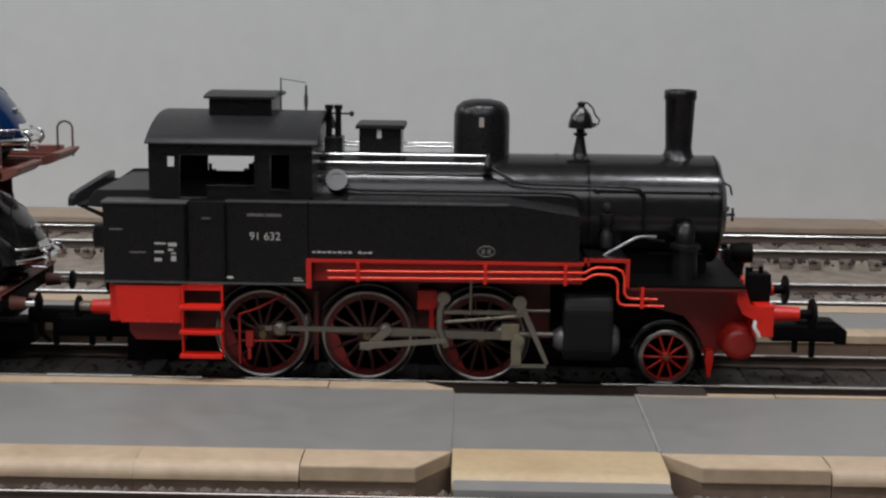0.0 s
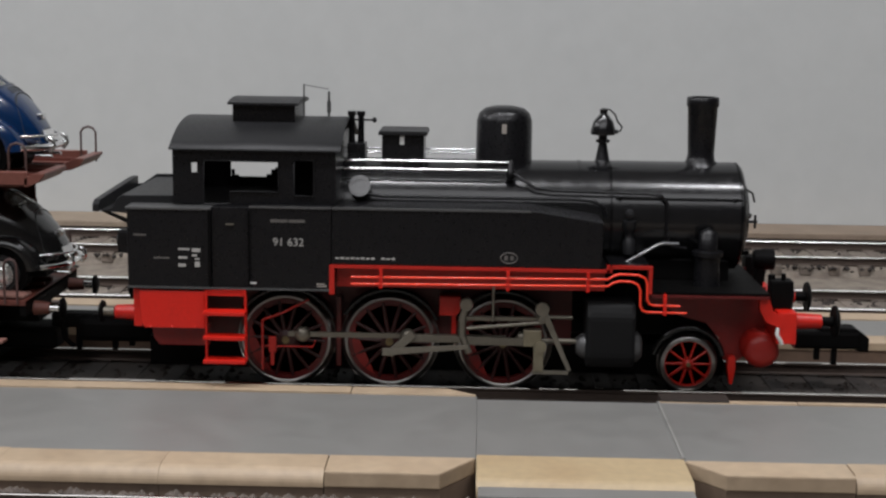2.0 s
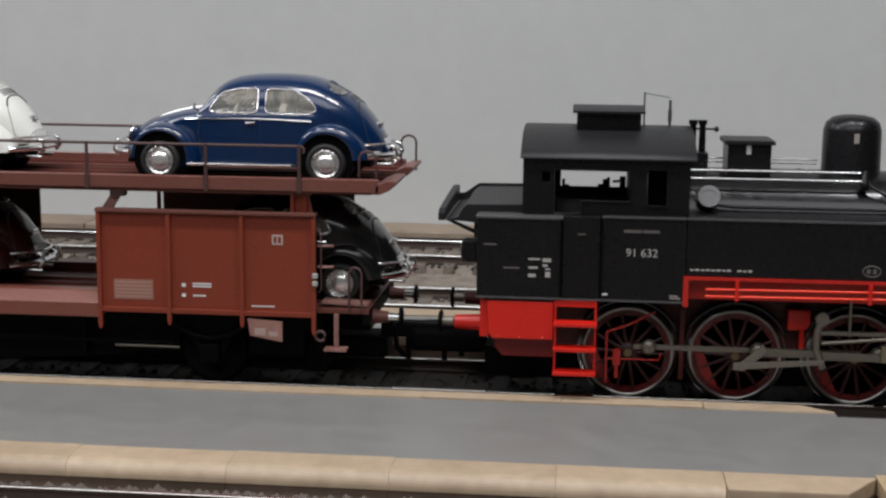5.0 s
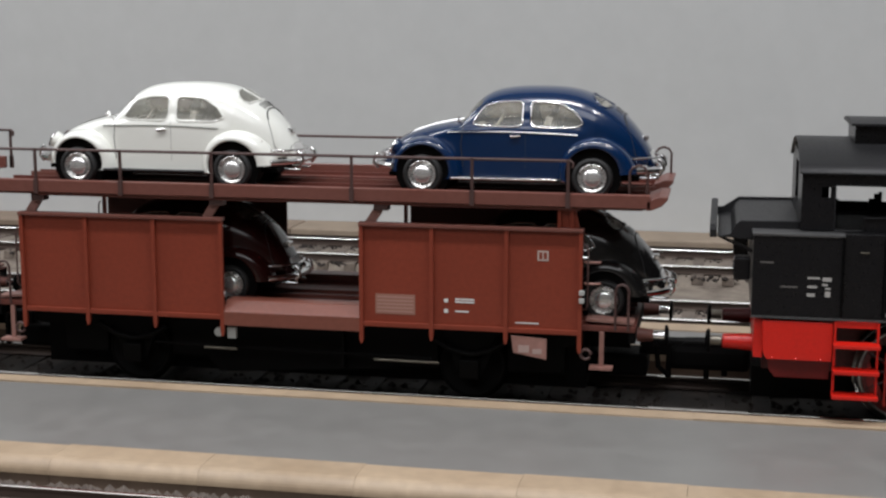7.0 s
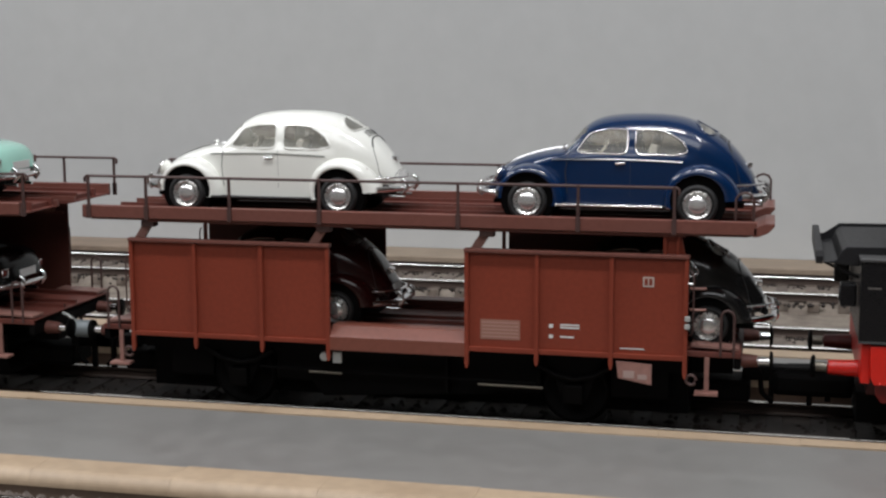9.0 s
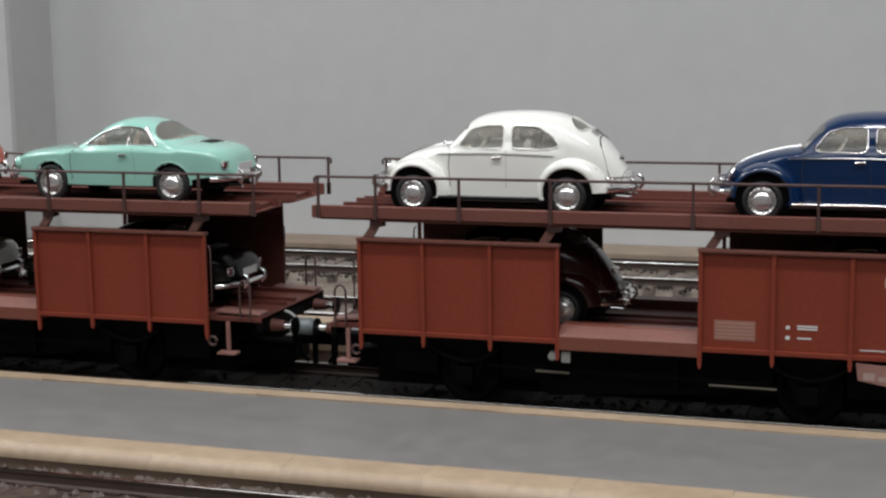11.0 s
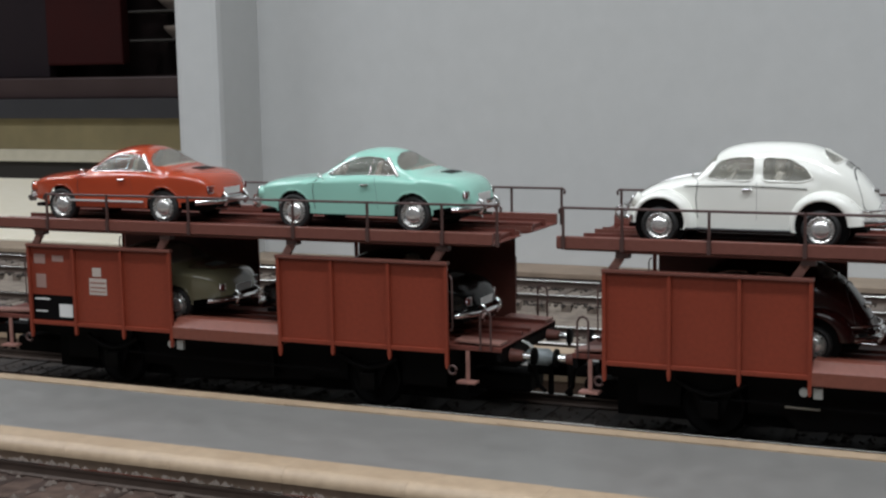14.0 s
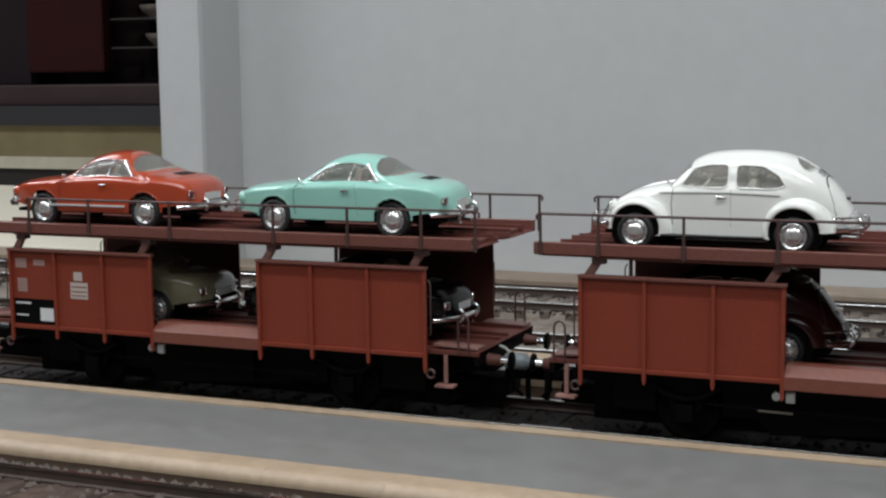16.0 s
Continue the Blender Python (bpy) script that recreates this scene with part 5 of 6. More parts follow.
        bars("lettering", [(xb + 0.0380, xb + 0.0398, 0.0468, 0.0484), (xb + 0.0380, xb + 0.0398, 0.0422, 0.0438), (xb + 0.0430, xb + 0.0515, 0.0480, 0.0487), (xb + 0.0430, xb + 0.0515, 0.0468, 0.0475), (xb + 0.0430, xb + 0.0490, 0.0426, 0.0433)], yf, WHITE_PRINT, W, "small white printed lines")
        bars("lettering", [(xb + 0.0695, xb + 0.0800, 0.0388, 0.0393)], yf, WHITE_PRINT, W)
        bars("emblem", [(xb + 0.0790, xb + 0.0838, 0.0668, 0.0712)], yf, mat("emblem_grey", (0.42, 0.36, 0.32), 0.6), W, "small pale square emblem")
        bars("emblem_mark", [(xb + 0.0797, xb + 0.0811, 0.0675, 0.0705), (xb + 0.0817, xb + 0.0831, 0.0675, 0.0705)], yf - 0.0001, WAGON, W)
        ch = part("chalk_board", Shape().prism([(xb + 0.0680, 0.0335), (xb + 0.0835, 0.0325), (xb + 0.0835, 0.0235), (xb + 0.0690, 0.0260)], -0.0455, -0.0445), END_PALE, W, "pinkish worn plate hanging under the panel")
        bars("chalk_mark", [(xb + 0.0712, xb + 0.0760, 0.0262, 0.0295), (xb + 0.0775, xb + 0.0815, 0.0258, 0.0280)], -0.0456, mat("chalk_grey", (0.35, 0.25, 0.22), 0.7), W)
    else:
        bars("emblem", [(xa + 0.0450, xa + 0.0510, 0.0640, 0.0690), (xa + 0.0425, xa + 0.0545, 0.0535, 0.0630)], yf, mat("emblem_grey_b", (0.42, 0.36, 0.32), 0.6), W, "small pale emblem and lettering block")
        bars("emblem_mark", [(xa + 0.0433, xa + 0.0537, 0.0575, 0.0580), (xa + 0.0433, xa + 0.0537, 0.0602, 0.0607), (xa + 0.0433, xa + 0.0537, 0.0552, 0.0556)], yf - 0.0001, WAGON, W)
        bars("lettering_panel", [(xa + 0.0020, xa + 0.0310, 0.0375, 0.0520)], yf, UNDER, W, "black data panel")
        bars("lettering", [(xa + 0.0205, xa + 0.0300, 0.0395, 0.0470), (xa + 0.0035, xa + 0.0140, 0.0490, 0.0500), (xa + 0.0035, xa + 0.0120, 0.0420, 0.0428)], yf - 0.0001, WHITE_PRINT, W, "white printed block")
        bars("lettering", [(xa + 0.0040, xa + 0.0120, 0.0700, 0.0755), (xa + 0.0050, xa + 0.0120, 0.0560, 0.0640), (xa + 0.0170, xa + 0.0250, 0.0715, 0.0750)], yf, mat("faded_print", (0.27, 0.17, 0.145), 0.6), W, "faded white lettering")
    return W


car_carrier(-0.4970, -0.3350, -0.5190, -0.2040, "red-brown double-deck car carrier coupled behind the locomotive", True)
car_carrier(-0.8425, -0.6765, -0.8690, -0.5475, "red-brown double-deck car carrier with a black data panel", False, 0.0937)


# ---- model cars ----
TYRE = mat("tyre_rubber", (0.012, 0.012, 0.012), 0.65, grain=0.2, scale=900)
HUB = mat("hub_silver", (0.52, 0.52, 0.50), 0.28, 0.75, grain=0.3, scale=700)
HUB_CAP = mat("hub_cap_silver", (0.86, 0.86, 0.84), 0.2, 0.75)
CAR_GLASS = mat("car_glass", (0.66, 0.65, 0.58), 0.08, grain=0.2, scale=260, bump=0.9)
CAR_GLASS.node_tree.nodes["Principled BSDF"].inputs["Transmission Weight"].default_value = 0.8
CAR_GLASS.node_tree.nodes["Principled BSDF"].inputs["IOR"].default_value = 1.3
INTERIOR = mat("car_interior", (0.40, 0.385, 0.345), 0.7, grain=0.2, scale=500)
COUPE_SEAT = mat("coupe_seat", (0.20, 0.17, 0.14), 0.7, grain=0.2, scale=500)
TAIL_RED = mat("tail_red", (0.10, 0.012, 0.010), 0.2)
SEAM = mat("seam_dark", (0.02, 0.02, 0.02), 0.6)


def table(rows, x):
    """Smooth reading of a table of (x, value)."""
    if x <= rows[0][0]:
        return rows[0][1]
    for i in range(len(rows) - 1):
        (a, p), (b, q) = rows[i], rows[i + 1]
        if x <= b:
            p0 = rows[max(i - 1, 0)]
            p3 = rows[min(i + 2, len(rows) - 1)]
            m1 = (q - p0[1]) / (b - p0[0]) * (b - a)
            m2 = (p3[1] - p) / (p3[0] - a) * (b - a)
            t = (x - a) / (b - a)
            return (2 * t**3 - 3 * t**2 + 1) * p + (t**3 - 2 * t**2 + t) * m1 + (3 * t**2 - 2 * t**3) * q + (t**3 - t**2) * m2
    return rows[-1][1]


def inside(poly, x, z):
    hit = False
    for (a, b), (c, d) in zip(poly, poly[1:] + poly[:1]):
        if (b > z) != (d > z) and x < (c - a) * (z - b) / (d - b) + a:
            hit = not hit
    return hit


def rounded(poly, r=0.25, n=5):
    """Rounds a polygon's corners."""
    out = []
    m = len(poly)
    for i in range(m):
        p, c, q = Vector(poly[i - 1]), Vector(poly[i]), Vector(poly[(i + 1) % m])
        a, b = c.lerp(p, r), c.lerp(q, r)
        for k in range(n + 1):
            t = k / n
            v = a * (1 - t) ** 2 + c * 2 * t * (1 - t) + b * t * t
            out.append((v.x, v.y))
    return out


ROUND_SALOON = dict(
    length=4.0, top=[(0.02, 0.46), (0.14, 0.645), (0.38, 0.815), (0.70, 0.935), (0.98, 1.000), (1.18, 1.040), (1.29, 1.165), (1.44, 1.335), (1.64, 1.450), (1.91, 1.505), (2.26, 1.522), (2.61, 1.512), (2.86, 1.475), (3.06, 1.405), (3.26, 1.30), (3.48, 1.135), (3.68, 0.92), (3.85, 0.66), (3.92, 0.48)],
    wide=[(0.02, 0.16), (0.14, 0.27), (0.38, 0.37), (0.70, 0.45), (1.05, 0.54), (1.31, 0.62), (1.66, 0.67), (2.26, 0.69), (2.86, 0.665), (3.26, 0.585), (3.56, 0.48), (3.80, 0.34), (3.92, 0.20)],
    belt=[(0.02, 0.36), (0.4, 0.52), (1.0, 0.83), (1.36, 0.905), (2.56, 0.925), (3.06, 0.84), (3.56, 0.61), (3.92, 0.36)],
    low=[(0.02, 0.42), (0.5, 0.38), (0.95, 0.27), (1.1, 0.25), (2.9, 0.25), (3.1, 0.30), (3.35, 0.42), (3.92, 0.45)], p=2.7, q=2.5, shoulder=[(1.10, 0.0), (1.40, 0.075), (2.0, 0.10), (2.6, 0.10), (2.95, 0.04), (3.08, 0.0)],
    windows=[[(1.36, 0.985), (2.10, 0.975), (2.10, 1.325), (1.80, 1.32), (1.56, 1.26)], [(2.215, 0.975), (2.83, 0.975), (2.95, 1.03), (2.85, 1.175), (2.62, 1.305), (2.215, 1.325)]],
    wind=(1.16, 1.52, 0.52), rear=(3.03, 3.325, 0.41), wheels=(0.69, 3.09), wheel_y=0.680, r=0.33, tyre=0.288)
COUPE = dict(
    length=4.1, top=[(0.06, 0.52), (0.14, 0.68), (0.33, 0.79), (0.72, 0.850), (1.08, 0.875), (1.28, 0.895), (1.40, 0.95), (1.56, 1.075), (1.74, 1.205), (1.96, 1.295), (2.22, 1.335), (2.48, 1.32), (2.70, 1.255), (2.92, 1.13), (3.10, 1.02), (3.22, 0.97), (3.50, 0.94), (3.80, 0.89), (3.96, 0.81), (4.04, 0.68), (4.07, 0.52)],
    wide=[(0.06, 0.30), (0.14, 0.50), (0.33, 0.66), (0.70, 0.755), (1.20, 0.785), (2.0, 0.79), (2.8, 0.80), (3.3, 0.79), (3.7, 0.72), (3.93, 0.60), (4.03, 0.46), (4.07, 0.38)],
    belt=[(0.06, 0.45), (0.3, 0.64), (1.0, 0.75), (1.4, 0.80), (2.5, 0.84), (3.2, 0.81), (3.8, 0.72), (4.07, 0.46)],
    low=[(0.06, 0.42), (0.5, 0.36), (0.85, 0.29), (1.2, 0.28), (2.9, 0.28), (3.25, 0.31), (3.55, 0.40), (4.07, 0.46)], p=2.6, q=2.3, shoulder=[(1.10, 0.0), (1.40, 0.13), (1.8, 0.17), (2.6, 0.17), (3.0, 0.13), (3.25, 0.0)],
    windows=[[(1.54, 0.91), (2.80, 0.92), (2.66, 1.11), (2.50, 1.18), (2.28, 1.20), (2.04, 1.18), (1.80, 1.085)]],
    wind=(1.34, 1.80, 0.56), rear=(2.68, 3.12, 0.60), wheels=(0.95, 3.13), wheel_y=0.705, r=0.33, tyre=0.300)


def surface(c, x, z):
    """Half width of the body at x and height z."""
    w, b, t = table(c["wide"], x), table(c["belt"], x), table(c["top"], x)
    if z <= b:
        lo = table(c["low"], x)
        u = max(0.0, min(1.0, (z - lo) / (b - lo)))
        return w * (0.97 + 0.03 * math.sin(u * math.pi / 2))
    u = min(1.0, (z - b) / max(t - b, 1e-4))
    return w * (1 - u ** c["p"]) ** (1 / c["q"]) * tuck(c, x, u)


def tuck(c, x, u):
    """How far the cabin sits in from the shoulders."""
    t = min(1.0, u / 0.25)
    return 1 - max(0.0, table(c["shoulder"], x)) * t * t * (3 - 2 * t)


def model_car(kind, paint, name, label, at, scale=1 / 32, fine=150, trim_lines=True, sill=True, group="model cars"):
    """A die-cast car facing -x: shell with real window openings, glass, fenders, bumpers, lamps and wheels. at: ground point below the nose."""
    c = ROUND_SALOON if kind == "saloon" else COUPE
    T = thing(name, label, "model car", group, at)
    k = scale

    def put(sh):
        bmesh.ops.scale(sh.bm, vec=(k, k, k), verts=sh.bm.verts[:])
        return sh
    wins = [rounded(w, 0.22 if kind == "saloon" else 0.12) for w in c["windows"]]
    x_a, x_b = c["top"][0][0], c["top"][-1][0]
    nx, nl, nu = fine, 14, fine // 5
    rows = []
    for i in range(nx + 1):
        x = x_a + (x_b - x_a) * i / nx
        w, b, t, lo = table(c["wide"], x), table(c["belt"], x), table(c["top"], x), table(c["low"], x)
        half = []
        for j in range(nl):
            u = j / nl
            half.append((x, w * (0.97 + 0.03 * math.sin(u * math.pi / 2)), lo + (b - lo) * u))
        for j in range(nu + 1):
            a = math.pi / 2 * j / nu
            u = math.sin(a) ** (2 / c["p"])
            y = w * max(math.cos(a), 0.0) ** (2 / c["q"]) * tuck(c, x, u)
            z = b + (t - b) * u
            half.append((x, y, z))
        rows.append(half)
    body, pane = Shape(), Shape()
    x_w0, x_w1, w_w = c["wind"]
    x_r0, x_r1, w_r = c["rear"]
    r_arch = c["r"] - 0.005
    for s in (-1, 1):
        vb = [[body.bm.verts.new((p[0], s * p[1], p[2])) for p in h] for h in rows]
        vp = {}
        for i in range(nx):
            for j in range(nl + nu):
                q = [(i, j), (i + 1, j), (i + 1, j + 1), (i, j + 1)]
                m = Vector((0, 0, 0))
                for a, b in q:
                    m += Vector(rows[a][b]) / 4
                glassy = any(inside(w, m.x, m.z) for w in wins) and m.y > 0.3
                if x_w0 < m.x < x_w1 and j > nl:
                    u = (m.x - x_w0) / (x_w1 - x_w0)
                    glassy |= m.y < w_w * (1 - 0.12 * u) and 0.10 < u < 0.92
                if x_r0 < m.x < x_r1 and j > nl:
                    u = (m.x - x_r0) / (x_r1 - x_r0) * 2 - 1
                    ok = (m.y / w_r) ** 2.5 + abs(u) ** 2.5 < 1
                    glassy |= ok
                if kind != "saloon" and m.y > 0.3 and any((m.x - wx) ** 2 + (m.z - c["r"]) ** 2 < r_arch**2 for wx in c["wheels"]):
                    continue
                if glassy:
                    vs = []
                    for a, b in q:
                        if (a, b) not in vp:
                            p = rows[a][b]
                            vp[a, b] = pane.bm.verts.new((p[0], s * (p[1] - 0.006), p[2] - 0.003))
                        vs.append(vp[a, b])
                    f = pane.bm.faces.new(vs if s < 0 else vs[::-1])
                else:
                    f = body.bm.faces.new([vb[a][b] for a, b in (q if s < 0 else q[::-1])])
                f.smooth = True
    bmesh.ops.delete(body.bm, geom=[v for v in body.bm.verts if not v.link_faces], context="VERTS")
    bmesh.ops.remove_doubles(body.bm, verts=body.bm.verts[:], dist=0.0008)
    sh = part("shell", put(body), paint, T)
    g = part("glass", put(pane), CAR_GLASS, T, "clear car windows")
    g.visible_shadow = False
    # floor and dark inside
    f = Shape().box(x_a + 0.15, x_b - 0.2, -0.55, 0.55, 0.24, 0.30)
    if kind != "saloon":
        for wx in c["wheels"]:
            f.box(wx - 0.36, wx + 0.36, -0.50, 0.50, 0.28, 0.70)
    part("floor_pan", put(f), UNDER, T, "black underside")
    seats = Shape()
    for y in (-0.33, 0.33):
        seats.box(1.95, 2.35, y - 0.22, y + 0.22, 0.5, 0.68, 0.04).prism([(2.28, 0.6), (2.42, 0.6), (2.52, 1.10), (2.42, 1.12)], y - 0.22, y + 0.22, "xz", 0.03)
    seats.box(2.62, 2.95, -0.5, 0.5, 0.5, 0.72, 0.04).prism([(2.88, 0.66), (2.98, 0.66), (3.06, 0.98), (2.98, 1.0)], -0.5, 0.5, "xz", 0.02)
    seats.box(1.36, 1.46, -0.52, 0.52, 0.62, 0.90, 0.03)
    part("seats", put(seats), INTERIOR if kind == "saloon" else COUPE_SEAT, T, "cloth seats behind the glass")
    part("steering_wheel", put(Shape().tube([(1.72 + 0.08 * math.sin(2 * math.pi * i / 20), -0.32 + 0.19 * math.cos(2 * math.pi * i / 20), 0.95 + 0.17 * math.sin(2 * math.pi * i / 20)) for i in range(21)], 0.016, 6).rod((1.48, -0.32, 0.80), (1.72, -0.32, 0.95), 0.02)), INTERIOR, T)
    # window trims
    for w in wins:
        for s in (-1, 1):
            pts = [(x, s * (surface(c, x, z) + 0.004), z) for x, z in w + w[:1]]
            part("window_trim", put(Shape().tube(pts, 0.013, 6)), CHROME if trim_lines else paint, T, "thin window trim")
    # seams
    if kind == "saloon":
        door = [(1.25, 0.40), (1.22, 0.70), (1.25, 0.94)]
        back = [(2.15, 0.40), (2.15, 0.92), (2.15, 0.96)]
    else:
        door = [(1.36, 0.36), (1.33, 0.65), (1.36, 0.88)]
        back = [(2.52, 0.36), (2.50, 0.65), (2.46, 0.88)]
    for s in (-1, 1):
        for ln, gap in ((door, 0.007), (back, 0.0035)):
            sm = Shape()
            dense = [(ln[i][0] + (ln[i + 1][0] - ln[i][0]) * j / 6, ln[i][1] + (ln[i + 1][1] - ln[i][1]) * j / 6) for i in range(len(ln) - 1) for j in range(7)]
            sm.tube([(x, s * (surface(c, x, z) - 0.002), z) for x, z in dense], gap, 5)
            part("door_seam", put(sm), SEAM, T)
        hx, hz = (2.03, 0.845) if kind == "saloon" else (2.32, 0.77)
        y = s * (surface(c, hx, hz) + 0.02)
        part("door_handle", put(Shape().rod((hx - 0.09, y, hz), (hx + 0.05, y, hz + 0.01), 0.018, 0.014, 8).rod((hx - 0.07, y - s * 0.03, hz), (hx - 0.07, y, hz), 0.022, seg=8)), CHROME, T, "chrome door handle")
    if kind == "saloon":
        for s in (-1, 1):
            pts = [(x, s * (surface(c, x, z) + 0.004), z) for x, z in [(1.02 + 0.058 * i, 0.875 + 0.030 * math.sin(i / 32 * math.pi)) for i in range(33)]]
            part("belt_trim", put(Shape().tube(pts, 0.010 if trim_lines else 0.006, 5)), CHROME if trim_lines else SEAM, T, "thin belt line trim")
            for wx, front in ((c["wheels"][0], True), (c["wheels"][1], False)):
                fen, rings = Shape(), []
                a0, a1 = (-34, 181) if front else (2, 206)
                reach = [(-34, 0.60), (0, 0.55), (45, 0.51), (90, 0.49), (135, 0.485), (180, 0.50), (196, 0.50)] if front else [(-24, 0.66), (0, 0.62), (45, 0.56), (90, 0.535), (135, 0.525), (180, 0.50), (206, 0.50)]
                lip = 0.385
                for i in range(49):
                    deg = a0 + (a1 - a0) * i / 48
                    a = radians(deg)
                    out = table(reach, deg)
                    side = 0.765 - 0.045 * abs(math.cos(a)) ** 2
                    ring = [(lip - 0.004, side - 0.05), (lip - 0.010, side - 0.012)]
                    for j in range(13):
                        ph = math.pi / 2 * j / 12
                        ring.append((lip + (out - lip) * math.sin(ph) ** 0.92, 0.40 + (side - 0.40) * max(math.cos(ph), 0.0) ** 0.62))
                    rings.append([(wx + rr * math.cos(a), s * yy, max(0.235, c["r"] + rr * math.sin(a))) for rr, yy in ring])
                fen.ring(rings, closed=False)
                fo = part("fender", put(fen), paint, T)
                part("arch_inside", put(Shape().lathe((wx, s * 0.42, c["r"]), (0, s, 0), [(0, 0), (0, 0.40), (0.25, 0.40), (0.25, 0.39)], 28)), UNDER, fo, "dark wheel arch")
            part("running_board", put(Shape().box(1.08, 2.66, min(s * 0.52, s * 0.735), max(s * 0.52, s * 0.735), 0.225, 0.262, 0.012)), SEAM, T, "black ribbed running board")
            part("running_board_trim", put(Shape().rod((1.10, s * 0.740, 0.25), (2.60, s * 0.740, 0.25), 0.020, seg=6)), CHROME if trim_lines else SEAM, T)
            hl = part("headlight", put(Shape().lathe((0.27, s * 0.56, 0.665), (-0.86, s * 0.06, 0.46), [(-0.16, 0.02), (-0.06, 0.11), (0.0, 0.125), (0.012, 0.122)], 24)), paint, T)
            part("headlight_lens", put(Shape().lathe((0.255, s * 0.561, 0.673), (-0.86, s * 0.06, 0.46), [(0.0, 0.125), (0.02, 0.12), (0.035, 0.08), (0.04, 0)], 24)), CHROME, hl, "chrome-rimmed lens")
            part("tail_light", put(Shape().lathe((3.50, s * 0.58, 0.68), (0.75, s * 0.1, 0.6), [(-0.06, 0.032), (0.004, 0.028), (0.012, 0.018), (0.014, 0)], 18)), TAIL_RED, T, "small dark red tail light")
        lid = [(3.475 + 0.385 * (1 - math.cos(a)) / 2, 0.44 * math.sin(a) ** 0.6 if 0 < a < math.pi else 0.0) for a in [math.pi * i / 24 for i in range(25)]]

        def on_top(x, y):
            w, b, t = table(c["wide"], x), table(c["belt"], x), table(c["top"], x)
            u = min(0.999, abs(y) / w)
            return b + (t - b) * (1 - u ** c["q"]) ** (1 / c["p"])
        for s in (-1, 1):
            part("engine_lid_seam", put(Shape().tube([(x, s * y, on_top(x, y) + 0.001) for x, y in lid[:7]], 0.013, 5)), SEAM, T)
            part("engine_lid_seam", put(Shape().tube([(x, s * y, on_top(x, y) - 0.001) for x, y in lid[6:]], 0.005, 5)), SEAM, T)
            rw = [(x_r0 + (x_r1 - x_r0) * (0.5 - 0.5 * math.cos(a)), w_r * (abs(math.sin(a)) ** 0.75)) for a in [math.pi * i / 20 for i in range(21)]]
            part("rear_window_trim", put(Shape().tube([(x, s * max(y, 0.02), on_top(x, max(y, 0.02)) + 0.003) for x, y in rw + rw[:1]], 0.014, 5)), paint, T)
        for i in range(4):
            part("air_louvre", put(Shape().tube([(3.365 + 0.025 * i, -0.24 + 0.04 * j, on_top(3.365 + 0.025 * i, -0.24 + 0.04 * j) + 0.001) for j in range(13)], 0.0085, 5)), SEAM, T, "dark air louvre below the rear window")
        part("plate_lamp", put(Shape().box(3.72, 3.82, -0.09, 0.09, 0.77, 0.85, 0.02)), CHROME, T)
        part("number_plate", put(Shape().prism([(3.90, 0.48), (3.92, 0.48), (3.87, 0.62), (3.85, 0.62)], -0.2, 0.2)), WHITE_PRINT, T, "plain white number plate")
        hood = [(0.16 + 0.053 * i, 0.0) for i in range(20)]
        part("hood_trim", put(Shape().tube([(x, 0, table(c["top"], x) + 0.006) for x, _ in hood], 0.011, 5)), CHROME, T, "bright bonnet trim")
        bx0, bx1, bz, bw, br = -0.06, 4.00, 0.40, 0.74, 0.045
        wmir = (1.26, 0.70, 1.05)
    else:
        for s in (-1, 1):
            hl = part("headlight", put(Shape().lathe((0.22, s * 0.56, 0.60), (-1, s * 0.1, 0.12), [(-0.10, 0.115), (0.0, 0.105), (0.012, 0.10)], 24)), paint, T)
            part("headlight_lens", put(Shape().lathe((0.205, s * 0.562, 0.602), (-1, s * 0.1, 0.12), [(0.0, 0.105), (0.02, 0.10), (0.04, 0.05), (0.045, 0)], 24)), CHROME, hl, "chrome-rimmed lens")
            tl = part("tail_light", put(Shape().box(3.93, 4.00, min(s * 0.50, s * 0.60), max(s * 0.50, s * 0.60), 0.56, 0.66, 0.02)), TAIL_RED, T, "red tail light")
            part("tail_light_rim", put(Shape().tube([(4.00, s * 0.49, 0.55), (3.97, s * 0.61, 0.55), (3.97, s * 0.61, 0.67), (4.00, s * 0.49, 0.67), (4.00, s * 0.49, 0.55)], 0.010, 6)), CHROME, tl)
            pts = [(1.15 + 0.055 * i, s * (surface(c, 1.15 + 0.055 * i, 0.40) + 0.006), 0.390) for i in range(30)]
            if sill:
                part("sill_trim", put(Shape().tube(pts, 0.026, 5)), HUB_CAP, T, "thin bright sill trim")
            part("pillar_trim", put(Shape().tube([(2.85, s * (surface(c, 2.85, 0.90) + 0.006), 0.90), (2.74, s * (surface(c, 2.74, 1.03) + 0.006), 1.03), (2.60, s * (surface(c, 2.60, 1.18) + 0.006), 1.18)], 0.036, 6)), HUB_CAP, T, "bright rear pillar trim")
            part("window_divider", put(Shape().rod((2.32, s * (surface(c, 2.32, 0.92) + 0.002), 0.92), (2.36, s * (surface(c, 2.36, 1.19) + 0.002), 1.19), 0.006, seg=6)), CHROME, T)

        def on_top(x, y):
            w, b, t = table(c["wide"], x), table(c["belt"], x), table(c["top"], x)
            u = min(0.999, abs(y) / w)
            return b + (t - b) * (1 - u ** c["q"]) ** (1 / c["p"])
        for wx in c["wheels"]:
            for s in (-1, 1):
                ring = arc(wx, c["r"], r_arch + 0.012, -4, 184, 40)
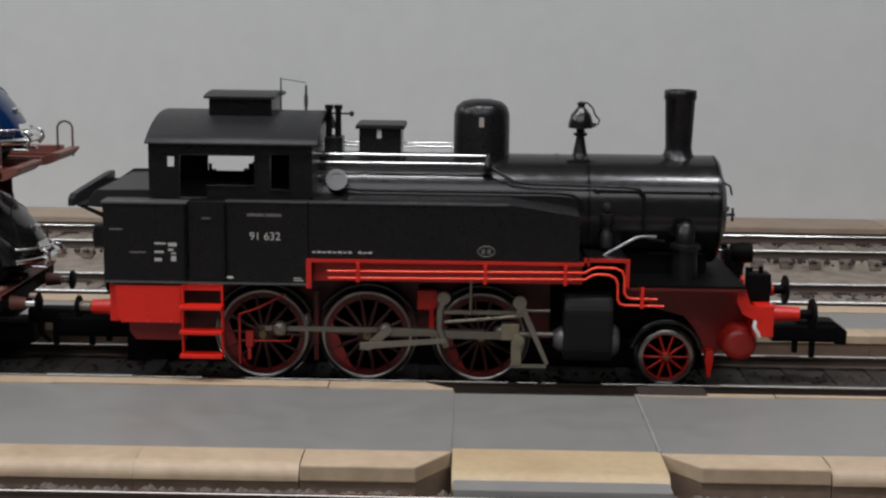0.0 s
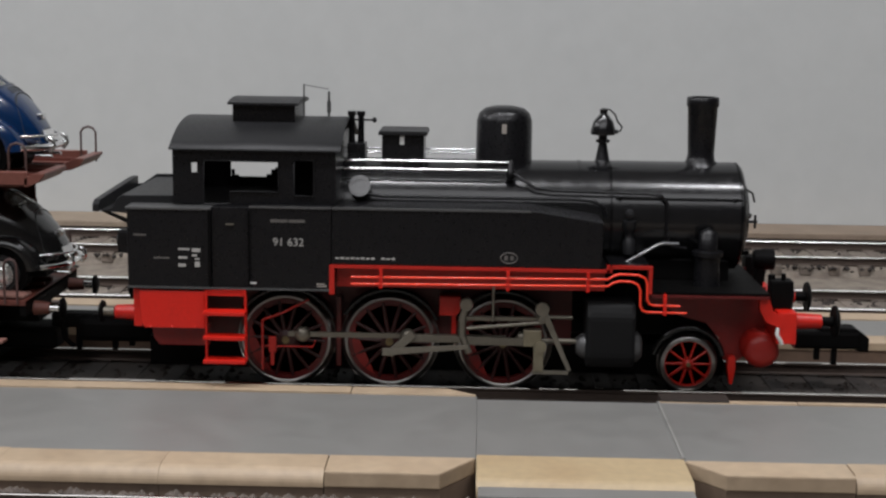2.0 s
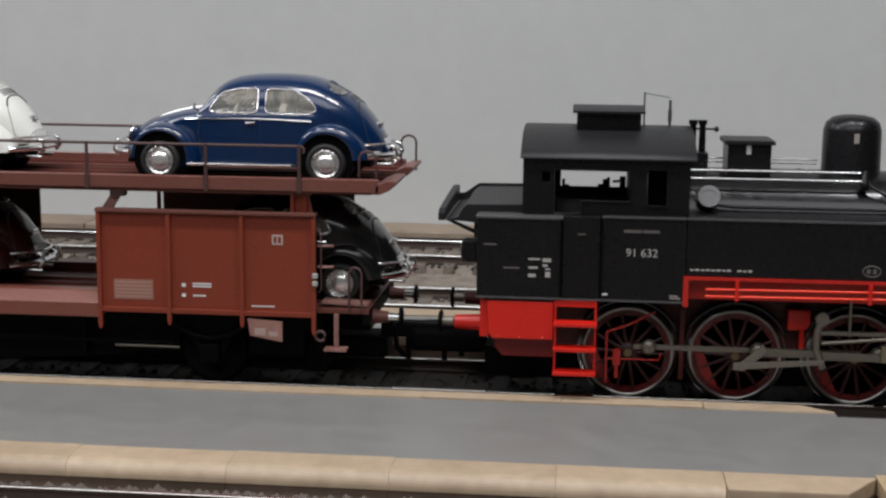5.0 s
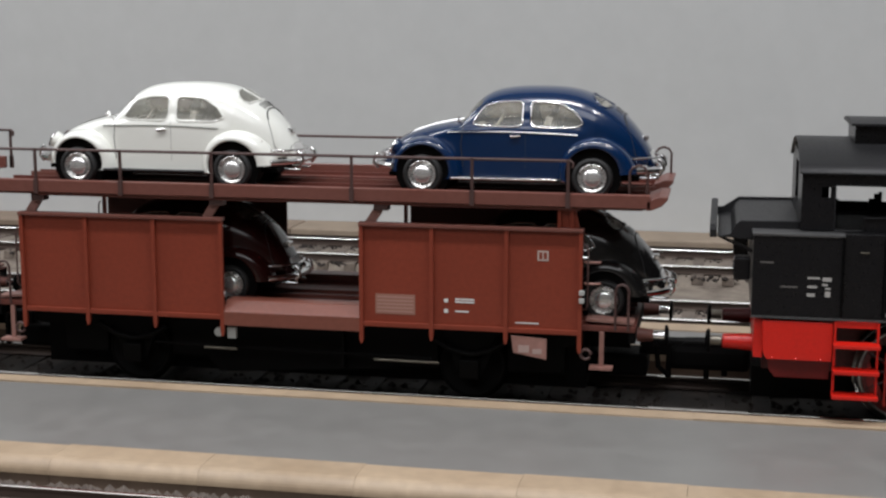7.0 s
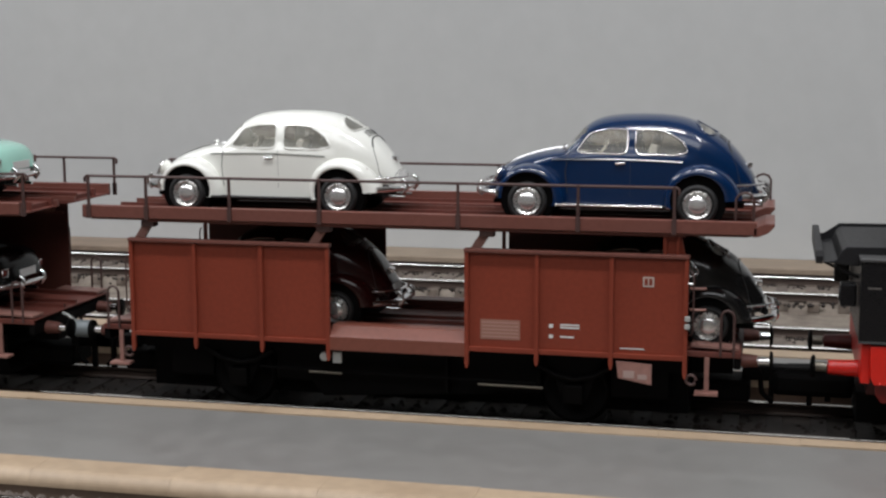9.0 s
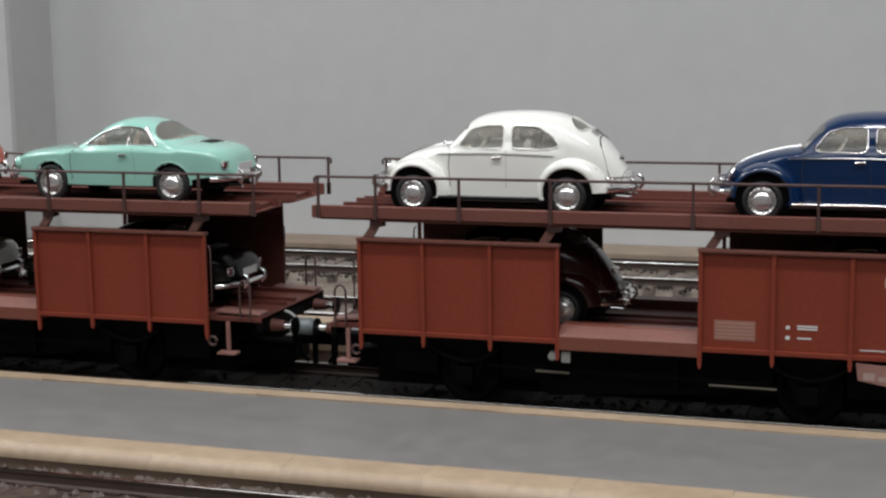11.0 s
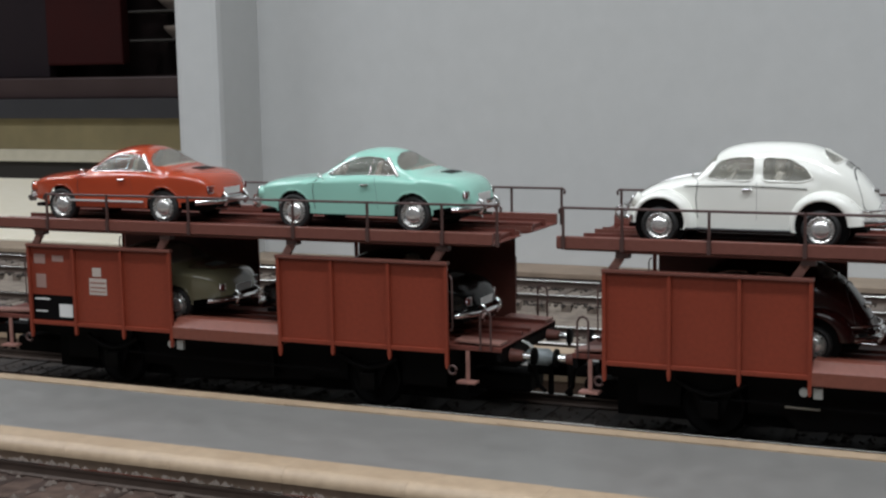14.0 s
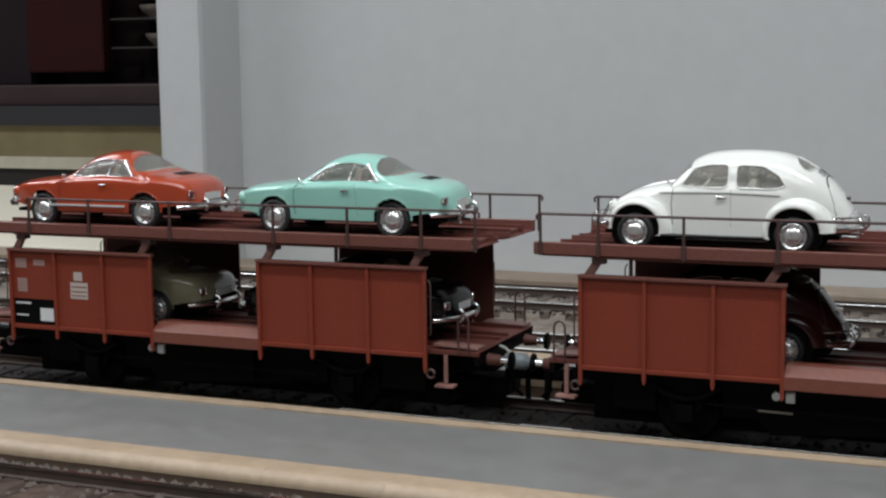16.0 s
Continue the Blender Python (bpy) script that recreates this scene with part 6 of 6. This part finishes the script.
                part("arch_lip", put(Shape().tube([(x, s * (surface(c, x, z) - 0.010), z) for x, z in ring], 0.017, 6)), paint, T)
        gr = Shape()
        for i in range(5):
            x = 3.40 + 0.045 * i
            gr.tube([(x, -0.22 + 0.044 * j, on_top(x, -0.22 + 0.044 * j) + 0.004) for j in range(11)], 0.010, 5)
        part("air_grille", put(gr), SEAM, T, "dark engine lid grille")
        part("number_plate", put(Shape().box(4.055, 4.07, -0.24, 0.24, 0.50, 0.62)), WHITE_PRINT, T, "plain white number plate")
        bx0, bx1, bz, bw, br = -0.03, 4.13, 0.40, 0.78, 0.045
        wmir = (1.55, 0.80, 0.90)
    for bx, d in ((bx0, -1), (bx1, 1)):
        pts = [(bx - d * 0.32 * abs(t) ** 3.2, bw * t, bz) for t in [-1 + i / 12 for i in range(25)]]
        bp = part("bumper", put(Shape().tube(pts, br, 8)), CHROME, T, "chrome bumper")
        for y in (-0.32, 0.32):
            part("overrider", put(Shape().tube([(bx - d * 0.02, y, bz - 0.08), (bx + d * 0.045, y, bz), (bx + d * 0.03, y, bz + 0.09), (bx - d * 0.03, y, bz + 0.13)], 0.032, 8)), CHROME, bp)
        if kind == "saloon":
            part("bumper_rail", put(Shape().tube([(bx - d * 0.02 - d * 0.5 * abs(t) ** 3.0, bw * 0.8 * t, bz + 0.15) for t in [-1 + i / 8 for i in range(17)]], 0.018, 6)), CHROME, bp)
    part("side_mirror", put(Shape().rod((wmir[0], -wmir[1] * 0.93, wmir[2] - 0.08), (wmir[0] - 0.02, -wmir[1] * 1.06, wmir[2]), 0.012, seg=6).lathe((wmir[0] - 0.03, -wmir[1] * 1.08, wmir[2] + 0.02), (-1, 0, 0), [(0, 0.05), (0.02, 0.045), (0.03, 0)], 14)), CHROME, T, "small chrome mirror")
    part("exhaust", put(Shape().rod((bx1 - 0.30, -0.22, 0.26), (bx1 - 0.02, -0.22, 0.25), 0.025, seg=8).rod((bx1 - 0.30, 0.22, 0.26), (bx1 - 0.02, 0.22, 0.25), 0.025, seg=8)), CHROME, T)
    for wx in c["wheels"]:
        for s in (-1, 1):
            R = c["tyre"]
            hub = (wx, s * (c["wheel_y"] - 0.02), R)
            w = part("wheel", put(Shape().lathe(hub, (0, s, 0), [(-0.09, R * 0.55), (-0.09, R * 0.9), (-0.06, R * 0.99), (0.0, R), (0.05, R * 0.98), (0.08, R * 0.92), (0.085, R * 0.82), (0.078, R * 0.76), (0.02, R * 0.74), (0.02, 0)], 40)), TYRE, T, "black tyre")
            part("rim", put(Shape().lathe(hub, (0, s, 0), [(0.030, R * 0.70), (0.080, R * 0.70), (0.088, R * 0.66), (0.078, R * 0.60), (0.052, R * 0.53), (0.046, R * 0.48), (0.046, 0)], 36)), HUB, w, "silver rim")
            part("hub_cap", put(Shape().lathe(hub, (0, s, 0), [(0.05, R * 0.47), (0.072, R * 0.45), (0.090, R * 0.34), (0.100, R * 0.18), (0.102, 0)], 32)), HUB_CAP, w, "bright hub cap")
    return T


def paint(name, colour, coat=0.7, spec=0.5):
    return mat(name, colour, 0.22, spec=spec, wear=0.2, wear_scale=35, wear_to=tuple(c * 0.85 for c in colour), coat=coat)


UP, UP_B, DOWN, YC, YC_LOW = 0.0927, 0.0937, 0.0386, -0.0105, -0.0065
K1, K2 = 1 / 32, 1 / 31.3
model_car("saloon", paint("paint_blue", (0.001, 0.0178, 0.067)), "saloon_car", "glossy dark blue model saloon on the upper deck", (-0.3092 - 0.69 * K1, YC, UP))
model_car("saloon", paint("paint_white", (0.85, 0.86, 0.80)), "saloon_car", "glossy off-white model saloon on the upper deck", (-0.4725 - 0.69 * K1, YC, UP), trim_lines=False)
model_car("saloon", paint("paint_black", (0.009, 0.0088, 0.0088), 0.5, 0.4), "saloon_car", "glossy black model saloon on the lower deck", (-0.3035 - 0.69 * K1, YC_LOW, DOWN), fine=100)
model_car("saloon", paint("paint_maroon", (0.020, 0.0035, 0.003), 0.35, 0.3), "saloon_car", "dark maroon model saloon on the lower deck", (-0.4760 - 0.69 * K1, YC_LOW, DOWN), fine=100)
model_car("coupe", paint("paint_mint", (0.32, 0.61, 0.51)), "coupe_car", "glossy mint green model coupe on the upper deck", (-0.6706 - 0.95 * K2, YC, UP_B), K2, sill=False)
model_car("coupe", paint("paint_orange", (0.40, 0.060, 0.023)), "coupe_car", "glossy orange-red model coupe on the upper deck", (-0.8237 - 0.95 * K2, YC, UP_B), K2)
model_car("coupe", paint("paint_black_b", (0.003, 0.003, 0.003), 0.15, 0.2), "coupe_car", "glossy black model coupe on the lower deck", (-0.6720 - 0.95 * K2, YC_LOW, DOWN), K2, fine=100)
model_car("coupe", paint("paint_olive", (0.15, 0.14, 0.085), 0.6, 0.5), "coupe_car", "pale olive model coupe on the lower deck", (-0.8210 - 0.95 * K2, YC_LOW, DOWN), K2, fine=100)
